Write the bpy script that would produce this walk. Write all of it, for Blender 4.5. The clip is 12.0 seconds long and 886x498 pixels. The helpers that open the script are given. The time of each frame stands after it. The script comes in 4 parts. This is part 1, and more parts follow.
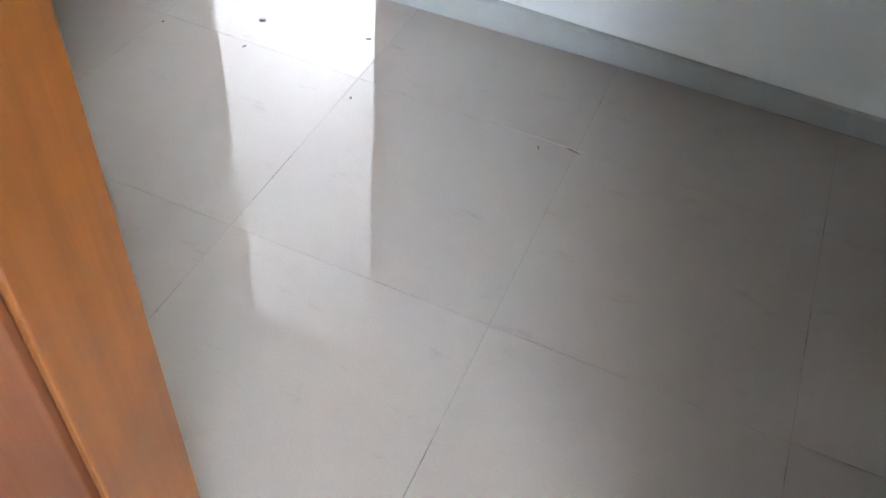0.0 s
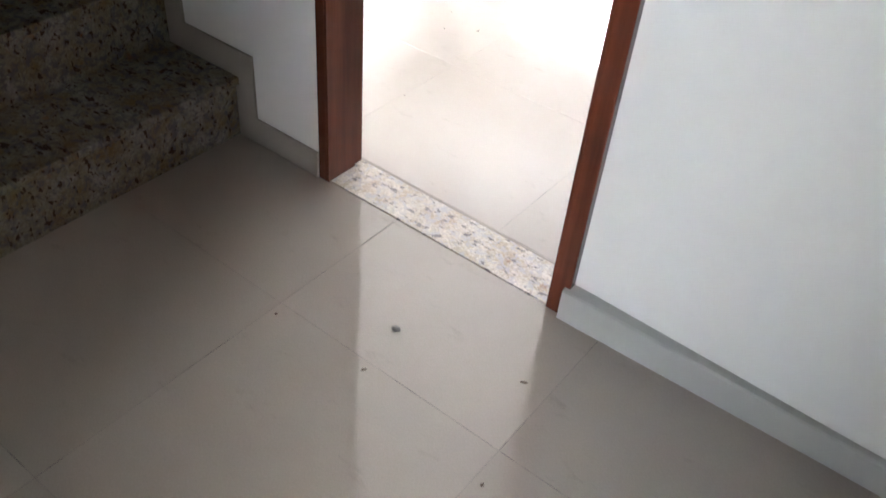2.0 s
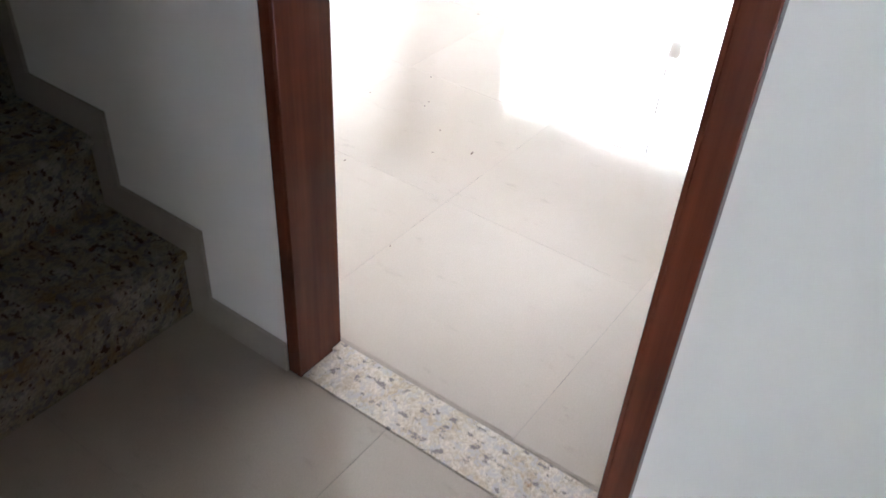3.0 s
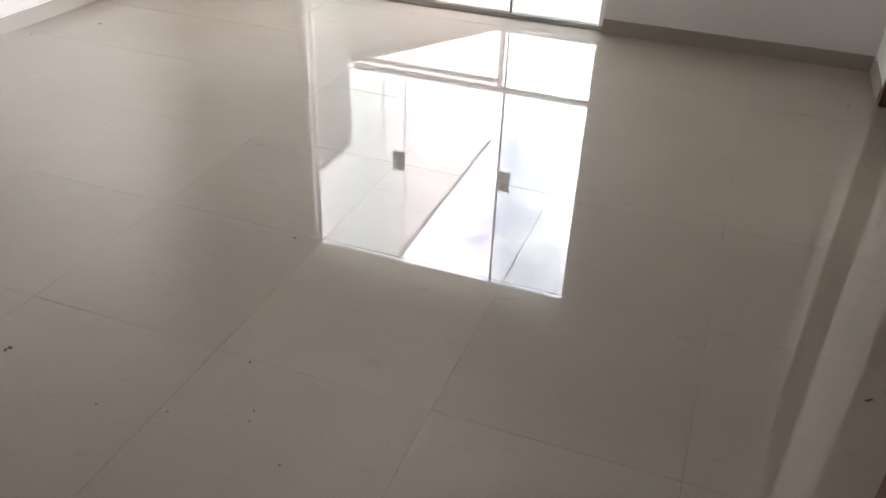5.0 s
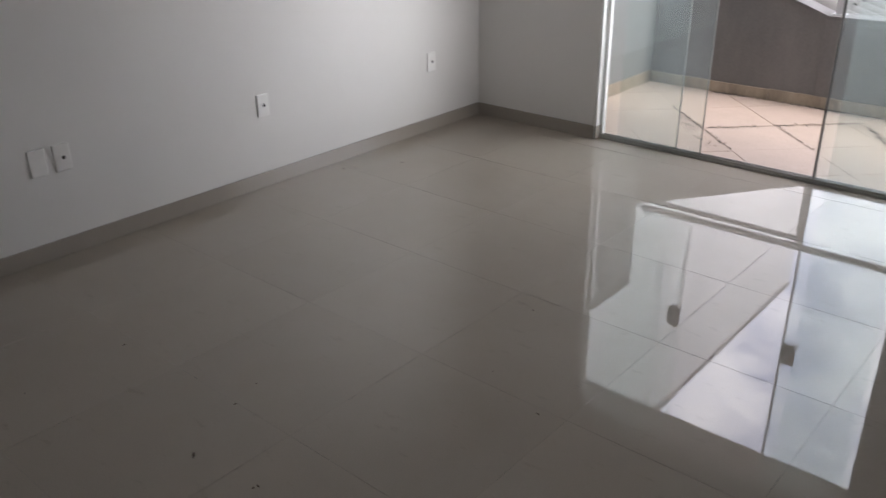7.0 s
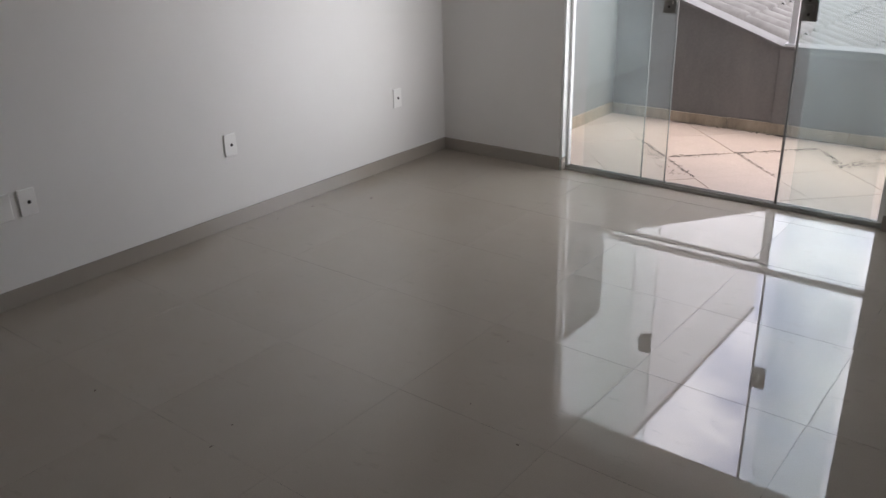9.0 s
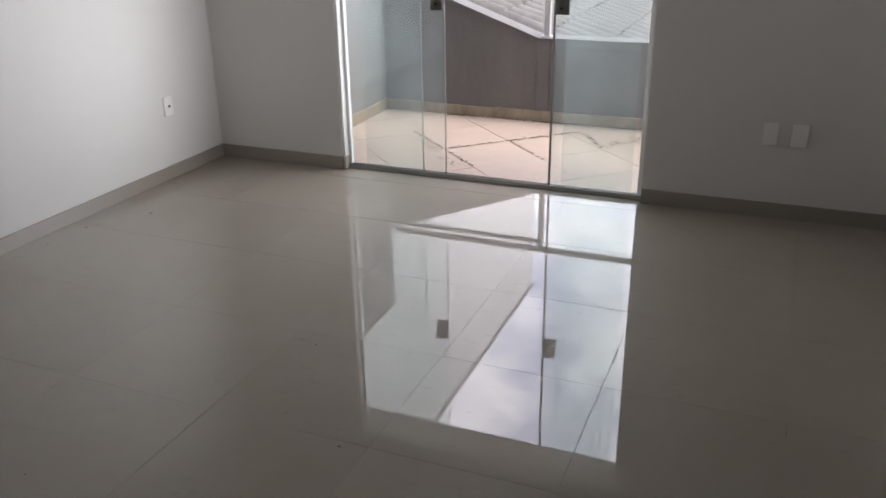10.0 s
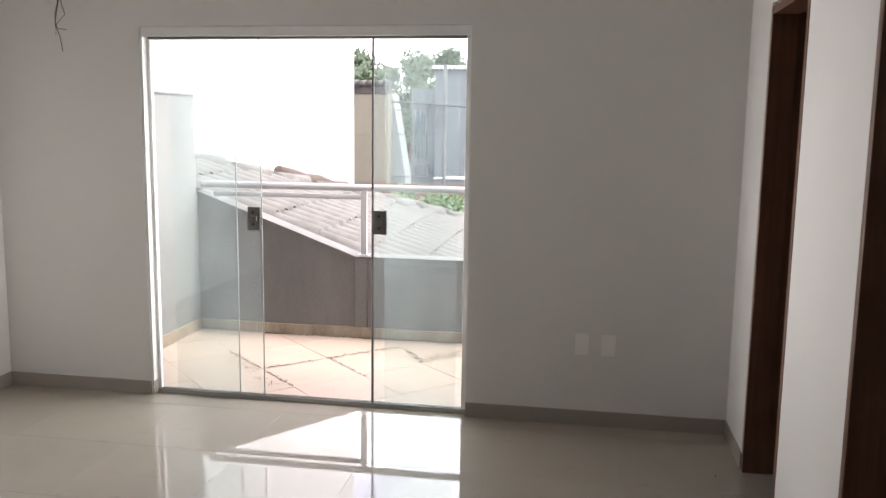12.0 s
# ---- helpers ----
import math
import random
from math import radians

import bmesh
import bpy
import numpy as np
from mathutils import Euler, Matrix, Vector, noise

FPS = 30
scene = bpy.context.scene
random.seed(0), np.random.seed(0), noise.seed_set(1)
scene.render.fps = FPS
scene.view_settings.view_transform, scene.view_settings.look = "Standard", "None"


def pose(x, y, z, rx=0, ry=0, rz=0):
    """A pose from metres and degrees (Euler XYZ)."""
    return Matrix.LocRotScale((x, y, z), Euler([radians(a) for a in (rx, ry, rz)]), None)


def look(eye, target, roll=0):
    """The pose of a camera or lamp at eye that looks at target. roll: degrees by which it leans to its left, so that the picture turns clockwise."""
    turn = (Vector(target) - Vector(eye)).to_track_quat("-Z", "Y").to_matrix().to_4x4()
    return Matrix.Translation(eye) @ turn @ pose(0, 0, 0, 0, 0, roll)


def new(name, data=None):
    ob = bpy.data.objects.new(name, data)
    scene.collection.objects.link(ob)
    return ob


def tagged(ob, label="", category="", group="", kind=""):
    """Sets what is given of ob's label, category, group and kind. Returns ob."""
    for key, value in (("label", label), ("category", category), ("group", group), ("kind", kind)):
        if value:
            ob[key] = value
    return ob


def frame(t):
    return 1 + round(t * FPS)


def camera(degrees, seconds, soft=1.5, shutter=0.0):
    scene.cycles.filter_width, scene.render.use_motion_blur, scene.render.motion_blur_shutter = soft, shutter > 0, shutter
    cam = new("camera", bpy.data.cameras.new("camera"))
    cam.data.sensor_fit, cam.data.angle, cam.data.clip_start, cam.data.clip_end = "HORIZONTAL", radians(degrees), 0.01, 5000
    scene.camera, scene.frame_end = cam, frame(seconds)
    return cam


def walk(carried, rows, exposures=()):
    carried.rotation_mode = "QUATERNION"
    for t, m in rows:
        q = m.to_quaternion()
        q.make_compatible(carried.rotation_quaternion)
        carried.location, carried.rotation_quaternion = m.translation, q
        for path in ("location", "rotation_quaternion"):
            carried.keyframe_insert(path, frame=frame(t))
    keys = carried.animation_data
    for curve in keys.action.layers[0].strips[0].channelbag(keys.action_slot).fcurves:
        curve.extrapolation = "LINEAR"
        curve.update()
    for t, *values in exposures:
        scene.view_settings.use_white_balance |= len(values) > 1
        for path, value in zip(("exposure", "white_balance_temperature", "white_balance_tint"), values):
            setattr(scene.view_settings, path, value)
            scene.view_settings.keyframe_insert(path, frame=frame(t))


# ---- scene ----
cam = camera(55.9, 12.0, shutter=0.2)
PATH = [
    (0, (1.652, -2.006, 1.325), (1.225, -0.722, -0.148), 6.6),
    (0.5, (1.513, -1.841, 1.312), (1.112, -0.501, -0.118), 6.0),
    (0.7, (1.483, -1.764, 1.299), (1.076, -0.412, -0.116), 6.2),
    (1, (1.419, -1.672, 1.325), (0.992, -0.322, -0.087), 6.3),
    (1.1, (1.422, -1.618, 1.322), (0.943, -0.274, -0.079), 6.1),
    (1.5, (1.352, -1.458, 1.319), (0.712, -0.138, -0.04), 6.9),
    (2, (1.259, -1.283, 1.345), (0.408, -0.036, 0.032), 5.7),
    (2.5, (1.096, -1.068, 1.353), (0.169, 0.192, 0.107), 4.0),
    (3, (0.923, -0.87, 1.342), (0.048, 0.441, 0.11), 3.8),
    (3.3, (0.839, -0.721, 1.291), (-0.045, 0.618, 0.097), 3.1),
    (3.4, (0.798, -0.675, 1.328), (-0.061, 0.659, 0.11), 3.5),
    (3.5, (0.758, -0.62, 1.348), (-0.086, 0.706, 0.112), 3.5),
    (3.7, (0.689, -0.548, 1.354), (-0.124, 0.798, 0.118), 3.0),
    (5.3, (0.336, -0.018, 1.454), (-0.201, 1.611, 0.425), 2.6),
    (5.5, (0.341, -0.001, 1.503), (-0.251, 1.622, 0.497), 2.9),
    (6, (0.33, 0.053, 1.547), (-0.404, 1.648, 0.588), 2.3),
    (6.5, (0.332, 0.079, 1.558), (-0.614, 1.589, 0.649), 0.7),
    (7, (0.354, 0.101, 1.566), (-0.837, 1.47, 0.725), -0.7),
    (7.2, (0.36, 0.112, 1.564), (-0.909, 1.426, 0.75), -1.1),
    (9, (0.345, 0.078, 1.566), (-0.806, 1.524, 0.8), -1.4),
    (9.5, (0.336, 0.056, 1.575), (-0.592, 1.648, 0.798), -0.7),
    (10, (0.298, 0.044, 1.574), (-0.408, 1.746, 0.796), -0.9),
    (10.5, (0.294, 0.062, 1.571), (-0.218, 1.854, 0.845), -0.8),
    (11, (0.285, 0.064, 1.561), (-0.12, 1.942, 1.007), -0.3),
    (11.5, (0.262, 0.076, 1.564), (-0.083, 2.011, 1.194), 0.3),
    (12, (0.247, 0.102, 1.563), (-0.082, 2.054, 1.278), 0.8),
]
EXPOSURES = [(0.0, 5.75, 5750, 13), (0.7, 5.85, 5850, 13), (1.5, 5.4, 6200, 15), (2.5, 4.75, 6300, 15), (3.5, 4.4, 6100, 15), (3.7, 4.2, 6150, 15), (5.3, 2.1, 6800, 16), (5.5, 1.95, 6800, 16),
             (6.5, 1.35, 6500, 15), (7.0, 1.2, 6450, 15), (9.0, 1.2, 6450, 15), (9.5, 1.2, 6450, 15), (10.0, 1.25, 6450, 15), (10.5, 1.7, 6450, 15), (11.0, 1.9, 6600, 15), (12.0, 1.85, 6800, 15)]
walk(cam, [(t, look(eye, target, roll)) for t, eye, target, roll in PATH], EXPOSURES)

# ---- world and light ----
SUN_EL, SUN_ROT = 51, 81
world = bpy.data.worlds.new("sky")
scene.world = world
world.use_nodes = True
wn = world.node_tree.nodes
wl = world.node_tree.links
wn.clear()
sky = wn.new("ShaderNodeTexSky")
sky.sky_type, sky.sun_disc = "NISHITA", False
sky.sun_elevation, sky.sun_rotation = radians(SUN_EL), radians(SUN_ROT)
sky.air_density, sky.dust_density = 1.0, 1.5
wcoord = wn.new("ShaderNodeTexCoord")
wmap = wn.new("ShaderNodeMapping")
wmap.inputs["Scale"].default_value = (1.0, 1.0, 2.2)
cloud = wn.new("ShaderNodeTexNoise")
cloud.inputs["Scale"].default_value, cloud.inputs["Detail"].default_value = 6.0, 8.0
cloud.inputs["Roughness"].default_value = 0.62
cramp = wn.new("ShaderNodeValToRGB")
cramp.color_ramp.elements[0].position, cramp.color_ramp.elements[1].position = 0.40, 0.58
cramp.color_ramp.elements[0].color, cramp.color_ramp.elements[1].color = (0.26, 0.26, 0.26, 1), (1, 1, 1, 1)
cmix = wn.new("ShaderNodeMixRGB")
# the cloud cover is brightest round the hidden sun and falls off away from it
toward = wn.new("ShaderNodeVectorMath")
toward.operation = "DOT_PRODUCT"
toward.inputs[1].default_value = Vector((0.80, 0.12, 1.0)).normalized()
half = wn.new("ShaderNodeMapRange")
half.inputs["From Min"].default_value = -1.0
glare = wn.new("ShaderNodeMath")
glare.operation = "POWER"
glare.inputs[1].default_value = 3.0
ctint = wn.new("ShaderNodeMixRGB")
ctint.inputs["Color1"].default_value, ctint.inputs["Color2"].default_value = (14.0, 14.0, 15.0, 1), (25.0, 24.8, 24.6, 1)
wl.new(wcoord.outputs["Generated"], toward.inputs[0])
wl.new(toward.outputs["Value"], half.inputs["Value"])
wl.new(half.outputs["Result"], glare.inputs[0])
wl.new(glare.outputs["Value"], ctint.inputs["Fac"])
wl.new(ctint.outputs["Color"], cmix.inputs["Color2"])
bg = wn.new("ShaderNodeBackground")
bg.inputs["Strength"].default_value = 0.13
wout = wn.new("ShaderNodeOutputWorld")
wl.new(wcoord.outputs["Generated"], wmap.inputs["Vector"])
wl.new(wmap.outputs["Vector"], cloud.inputs["Vector"])
wl.new(cloud.outputs["Fac"], cramp.inputs["Fac"])
wl.new(cramp.outputs["Color"], cmix.inputs["Fac"])
haze = wn.new("ShaderNodeMixRGB")
haze.inputs["Fac"].default_value, haze.inputs["Color2"].default_value = 0.55, (7.0, 7.8, 12.0, 1)
wl.new(sky.outputs["Color"], haze.inputs["Color1"])
wl.new(haze.outputs["Color"], cmix.inputs["Color1"])
wl.new(cmix.outputs["Color"], bg.inputs["Color"])
wl.new(bg.outputs["Background"], wout.inputs["Surface"])

sun_data = bpy.data.lights.new("sun", "SUN")
sun_data.energy, sun_data.angle, sun_data.color = 1.2, radians(12), (1.0, 0.97, 0.93)
sun = new("sun", sun_data)
# the hazy sun stands high to the east, beside the house, and falls on the white house across
sun.matrix_world = look((0, 0, 0), (-0.80, -0.12, -1.0))


def window_light(name, m, w, h, power, colour):
    d = bpy.data.lights.new(name, "AREA")
    d.shape, d.size, d.size_y, d.energy, d.color = "RECTANGLE", w, h, power, colour
    ob = new(name, d)
    ob.matrix_world = m
    return ob


# skylight through the balcony door: up off the terrace, into the room and to both sides
for nm, aim, power, cone in (("daylight_up", (-0.05, -0.60, 0.80), 1.8, 116), ("daylight_south", (0.12, -0.92, 0.38), 1.0, 80), ("daylight_west", (-0.93, -0.38, 0.0), 4.1, 84), ("daylight_east", (0.90, -0.34, 0.15), 2.9, 84)):
    lamp = window_light(nm, look((-1.27, 4.49, 1.1), (-1.27 + aim[0], 4.49 + aim[1], 1.1 + aim[2])), 1.3, 1.6, power, (0.97, 0.98, 1.0))
    lamp.data.spread = radians(cone)
# skylight in the back room's window
window_light("daylight_back_room", look((3.7, -5.12, 1.75), (1.15, -1.2, 0.5)), 2.1, 0.95, 0.36, (0.94, 0.975, 1.0))

# ---- plan, in metres ----
XL, XR, YN, YS = -3.12, 1.02, 4.48, 0.132     # room
CEIL = 2.62
WT = 0.14
DOOR_W, DOOR_H = 0.685, 2.07                  # clear opening of the entrance door
JAMB = 0.036
JAMB_R = 0.050
FX0 = -2.185                                  # left end of its frame
WX0, WX1, WZ1 = -2.210, -0.355, 2.098          # opening of the glass door
GY = 4.53                                     # glass plane
HALL_XR, HALL_YS, HALL_XL = 4.2, -1.56, -3.4
BACK_XR = 6.2                                  # far end of the back room
BY0, BY1 = -1.708, -1.58                       # wall between hall and back room
BX0, BX1 = 1.163, 1.92                         # its doorway
STAIR_X0, GOING, RISE = -0.338, 0.268, 0.185
SK = 0.08
SK_HALL = 0.088


# ---- materials ----
def mat(name):
    m = bpy.data.materials.new(name)
    m.use_nodes = True
    return m, m.node_tree.nodes, m.node_tree.links, m.node_tree.nodes["Principled BSDF"]


def coords(n, l, kind="Object", scale=(1, 1, 1)):
    c = n.new("ShaderNodeTexCoord")
    mp = n.new("ShaderNodeMapping")
    mp.inputs["Scale"].default_value = scale
    l.new(c.outputs[kind], mp.inputs["Vector"])
    return mp.outputs["Vector"]


def world_coords(n, l, scale=(1, 1, 1)):
    g = n.new("ShaderNodeNewGeometry")
    mp = n.new("ShaderNodeMapping")
    mp.inputs["Scale"].default_value = scale
    l.new(g.outputs["Position"], mp.inputs["Vector"])
    return mp.outputs["Vector"]


def noise_ramp(n, l, vec, scale, stops, detail=4.0, rough=0.6):
    t = n.new("ShaderNodeTexNoise")
    t.inputs["Scale"].default_value, t.inputs["Detail"].default_value, t.inputs["Roughness"].default_value = scale, detail, rough
    l.new(vec, t.inputs["Vector"])
    r = n.new("ShaderNodeValToRGB")
    el = r.color_ramp.elements
    while len(el) < len(stops):
        el.new(0.5)
    for e, (p, c) in zip(el, stops):
        e.position, e.color = p, (*c, 1)
    l.new(t.outputs["Fac"], r.inputs["Fac"])
    return r.outputs["Color"], t.outputs["Fac"]


def mixed(n, l, a, b, fac, kind="MIX"):
    m = n.new("ShaderNodeMixRGB")
    m.blend_type = kind
    for sock, v in (("Color1", a), ("Color2", b), ("Fac", fac)):
        if isinstance(v, (int, float)):
            m.inputs[sock].default_value = v
        elif isinstance(v, tuple):
            m.inputs[sock].default_value = (*v, 1)
        else:
            l.new(v, m.inputs[sock])
    return m.outputs["Color"]


def bumped(n, l, b, height, strength, dist=0.002):
    u = n.new("ShaderNodeBump")
    u.inputs["Strength"].default_value, u.inputs["Distance"].default_value = strength, dist
    l.new(height, u.inputs["Height"])
    l.new(u.outputs["Normal"], b.inputs["Normal"])


def porcelain():
    m, n, l, b = mat("polished_porcelain")
    v = world_coords(n, l)
    c1, _ = noise_ramp(n, l, v, 1.6, [(0.3, (0.318, 0.277, 0.230)), (0.7, (0.362, 0.319, 0.270))])
    c2, f2 = noise_ramp(n, l, v, 260, [(0.35, (0.305, 0.265, 0.220)), (0.65, (0.375, 0.331, 0.281))], 2)
    info = n.new("ShaderNodeObjectInfo")
    r = n.new("ShaderNodeMapRange")
    r.inputs["To Min"].default_value, r.inputs["To Max"].default_value = 0.965, 1.02
    l.new(info.outputs["Random"], r.inputs["Value"])
    c = mixed(n, l, c1, c2, 0.35)
    c = mixed(n, l, c, r.outputs["Result"], 1.0, "MULTIPLY")
    # faint grey scuffs left by shoes
    sc, _ = noise_ramp(n, l, world_coords(n, l, (1.0, 2.6, 1.0)), 6.5, [(0.60, (1, 1, 1)), (0.70, (0.86, 0.86, 0.87))], 7, 0.7)
    c = mixed(n, l, c, sc, 1.0, "MULTIPLY")
    l.new(c, b.inputs["Base Color"])
    # dust and dried wipe marks only change the gloss
    g, _ = noise_ramp(n, l, v, 3.2, [(0.35, (0.006,) * 3), (0.75, (0.024,) * 3)], 6, 0.65)
    b.inputs["Roughness"].default_value = 0.5
    b.inputs["Specular IOR Level"].default_value = 0.08
    # the polish: a clear mirror over the matt body
    b.inputs["Coat Weight"].default_value, b.inputs["Coat IOR"].default_value = 1.0, 1.64
    l.new(g, b.inputs["Coat Roughness"])
    return m


def wall_paint(name, col, rough=0.55):
    m, n, l, b = mat(name)
    v = world_coords(n, l)
    lo = tuple(x * 0.95 for x in col)
    c, _ = noise_ramp(n, l, v, 1.1, [(0.3, lo), (0.7, col)], 5)
    l.new(c, b.inputs["Base Color"])
    b.inputs["Roughness"].default_value = rough
    t = n.new("ShaderNodeTexNoise")
    t.inputs["Scale"].default_value, t.inputs["Detail"].default_value = 90, 4
    l.new(v, t.inputs["Vector"])
    bumped(n, l, b, t.outputs["Fac"], 0.12, 0.001)
    return m


def granite(name, tint=1.0, fleck=(0.035, 0.030, 0.028), grain=0.22, warm=1.0):
    m, n, l, b = mat(name)
    v = world_coords(n, l)
    warp = n.new("ShaderNodeTexNoise")
    warp.inputs["Scale"].default_value, warp.inputs["Detail"].default_value = 30, 3
    l.new(v, warp.inputs["Vector"])
    va = n.new("ShaderNodeVectorMath")
    va.operation = "MULTIPLY_ADD"
    va.inputs[1].default_value = (0.03, 0.03, 0.03)
    l.new(warp.outputs["Color"], va.inputs[0])
    l.new(v, va.inputs[2])
    w = va.outputs["Vector"]
    t = tint
    base, _ = noise_ramp(n, l, w, 14, [(0.32, (0.46 * t, (0.45 - 0.09 * warm) * t, (0.43 - 0.20 * warm) * t)), (0.5, (0.56 * t, (0.55 - 0.05 * warm) * t, (0.53 - 0.13 * warm) * t)), (0.68, (0.68 * t, 0.65 * t, 0.60 * t))], 5, 0.65)
    fine, _ = noise_ramp(n, l, w, 150, [(0.35, (0.72, 0.70, 0.68)), (0.65, (1.12, 1.1, 1.08))], 3, 0.7)
    c = mixed(n, l, base, fine, 1.0, "MULTIPLY")
    grey, _ = noise_ramp(n, l, w, 46, [(0.50, (0, 0, 0)), (0.60, (0.8, 0.8, 0.8))], 4, 0.65)
    c = mixed(n, l, c, (grain * t, grain * 0.98 * t, grain * t), grey)
    dark, _ = noise_ramp(n, l, world_coords(n, l, (1.0, 1.7, 1.3)), 36, [(0.585, (0, 0, 0)), (0.62, (1, 1, 1))], 4, 0.62)
    c = mixed(n, l, c, fleck, dark)
    rust, _ = noise_ramp(n, l, w, 19, [(0.64, (0, 0, 0)), (0.72, (0.5, 0.5, 0.5))], 3, 0.7)
    c = mixed(n, l, c, (0.26, 0.12, 0.05), rust)
    l.new(c, b.inputs["Base Color"])
    b.inputs["Roughness"].default_value = 0.2
    return m


def wood(name, dark, mid, rough=0.32, axis=2):
    m, n, l, b = mat(name)
    s = [38, 38, 38]
    s[axis] = 1.6
    v = world_coords(n, l, tuple(s))
    c, f = noise_ramp(n, l, v, 1.0, [(0.25, dark), (0.75, mid)], 6, 0.65)
    v2 = world_coords(n, l)
    c2, _ = noise_ramp(n, l, v2, 5, [(0.3, (0.8, 0.8, 0.8)), (0.7, (1.1, 1.1, 1.1))], 3)
    c = mixed(n, l, c, c2, 1.0, "MULTIPLY")
    l.new(c, b.inputs["Base Color"])
    b.inputs["Roughness"].default_value = rough
    bumped(n, l, b, f, 0.15, 0.001)
    return m


def plain(name, col, rough=0.5, metal=0.0, vary=0.08, scale=14):
    m, n, l, b = mat(name)
    v = world_coords(n, l)
    c, f = noise_ramp(n, l, v, scale, [(0.3, tuple(x * (1 - vary) for x in col)), (0.7, tuple(min(1, x * (1 + vary)) for x in col))], 5)
    l.new(c, b.inputs["Base Color"])
    b.inputs["Roughness"].default_value, b.inputs["Metallic"].default_value = rough, metal
    return m


def glass():
    m, n, l, b = mat("tempered_glass")
    n.remove(b)
    out = n["Material Output"]
    tr = n.new("ShaderNodeBsdfTransparent")
    tr.inputs["Color"].default_value = (0.955, 0.98, 0.975, 1)
    gl = n.new("ShaderNodeBsdfGlossy")
    gl.inputs["Roughness"].default_value = 0.01
    lw = n.new("ShaderNodeLayerWeight")
    lw.inputs["Blend"].default_value = 0.5
    pw = n.new("ShaderNodeMath")
    pw.operation = "POWER"
    pw.inputs[1].default_value = 5.0
    fr = n.new("ShaderNodeMapRange")
    fr.inputs["To Min"].default_value = 0.03
    l.new(lw.outputs["Facing"], pw.inputs[0])
    l.new(pw.outputs["Value"], fr.inputs["Value"])
    mx = n.new("ShaderNodeMixShader")
    l.new(fr.outputs["Result"], mx.inputs["Fac"])
    l.new(tr.outputs["BSDF"], mx.inputs[1])
    l.new(gl.outputs["BSDF"], mx.inputs[2])
    # a thin film of dust that catches the daylight
    df = n.new("ShaderNodeBsdfDiffuse")
    df.inputs["Color"].default_value = (0.75, 0.82, 0.80, 1)
    v = world_coords(n, l)
    dust, _ = noise_ramp(n, l, v, 1.7, [(0.32, (0.012,) * 3), (0.7, (0.050,) * 3)], 6)
    mx2 = n.new("ShaderNodeMixShader")
    tl = n.new("ShaderNodeBsdfTranslucent")
    tl.inputs["Color"].default_value = (0.72, 0.84, 0.84, 1)
    dd = n.new("ShaderNodeMixShader")
    dd.inputs["Fac"].default_value = 0.75
    l.new(df.outputs["BSDF"], dd.inputs[1])
    l.new(tl.outputs["BSDF"], dd.inputs[2])
    l.new(dust, mx2.inputs["Fac"])
    l.new(mx.outputs["Shader"], mx2.inputs[1])
    l.new(dd.outputs["Shader"], mx2.inputs[2])
    l.new(mx2.outputs["Shader"], out.inputs["Surface"])
    return m


def stained(name, col, stain, scale=2.2, rough=0.85, amount=0.8):
    m, n, l, b = mat(name)
    v = world_coords(n, l)
    vs = world_coords(n, l, (1.0, 1.0, 0.35))
    c1, f1 = noise_ramp(n, l, vs, scale, [(0.35, stain), (0.68, col)], 7, 0.65)
    c2, f2 = noise_ramp(n, l, v, 60, [(0.3, tuple(x * 0.85 for x in col)), (0.7, tuple(min(1, x * 1.1) for x in col))], 4)
    l.new(mixed(n, l, c2, c1, amount * 0.7), b.inputs["Base Color"])
    b.inputs["Roughness"].default_value = rough
    bumped(n, l, b, f2, 0.3, 0.002)
    return m


def patchy(name, col, dark, scale, lo, hi, rough):
    """A plain colour with dark patches of a second one."""
    m, n, l, b = mat(name)
    v = world_coords(n, l)
    f, _ = noise_ramp(n, l, v, scale, [(lo, (0, 0, 0)), (hi, (1, 1, 1))], 6, 0.68)
    c, _ = noise_ramp(n, l, v, 40, [(0.3, tuple(x * 0.9 for x in col)), (0.7, tuple(x * 1.08 for x in col))], 4)
    l.new(mixed(n, l, c, dark, f), b.inputs["Base Color"])
    b.inputs["Roughness"].default_value = rough
    return m


M_TILE = porcelain()
M_GROUT = patchy("tile_grout", (0.24, 0.21, 0.177), (0.07, 0.065, 0.055), 4.5, 0.53, 0.62, 0.4)
M_SKIRT = wall_paint("skirting_porcelain", (0.335, 0.30, 0.26), 0.14)
M_WALL = wall_paint("white_wall_paint", (0.72, 0.705, 0.678))
M_HALLWALL = wall_paint("satin_wall_paint", (0.70, 0.72, 0.678), 0.22)
M_HALLSKIRT = wall_paint("painted_skirting", (0.37, 0.38, 0.35), 0.3)
M_CEIL = wall_paint("ceiling_paint", (0.76, 0.755, 0.74), 0.8)
M_GRANITE = granite("speckled_stair_granite", 0.43, (0.070, 0.045, 0.030), 0.26, 1.35)
M_SILL = granite("pale_speckled_granite", 0.98, (0.20, 0.185, 0.18), 0.42, 0.75)
M_WOOD = wood("varnished_red_wood", (0.066, 0.017, 0.009), (0.135, 0.036, 0.017), 0.26)
M_HONEY = wood("honey_varnished_wood", (0.125, 0.042, 0.008), (0.21, 0.074, 0.014), 0.34)
M_SIDEDOOR = wood("brown_varnished_wood", (0.105, 0.047, 0.027), (0.19, 0.090, 0.054), 0.3)
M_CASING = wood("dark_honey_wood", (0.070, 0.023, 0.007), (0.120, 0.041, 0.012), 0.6)
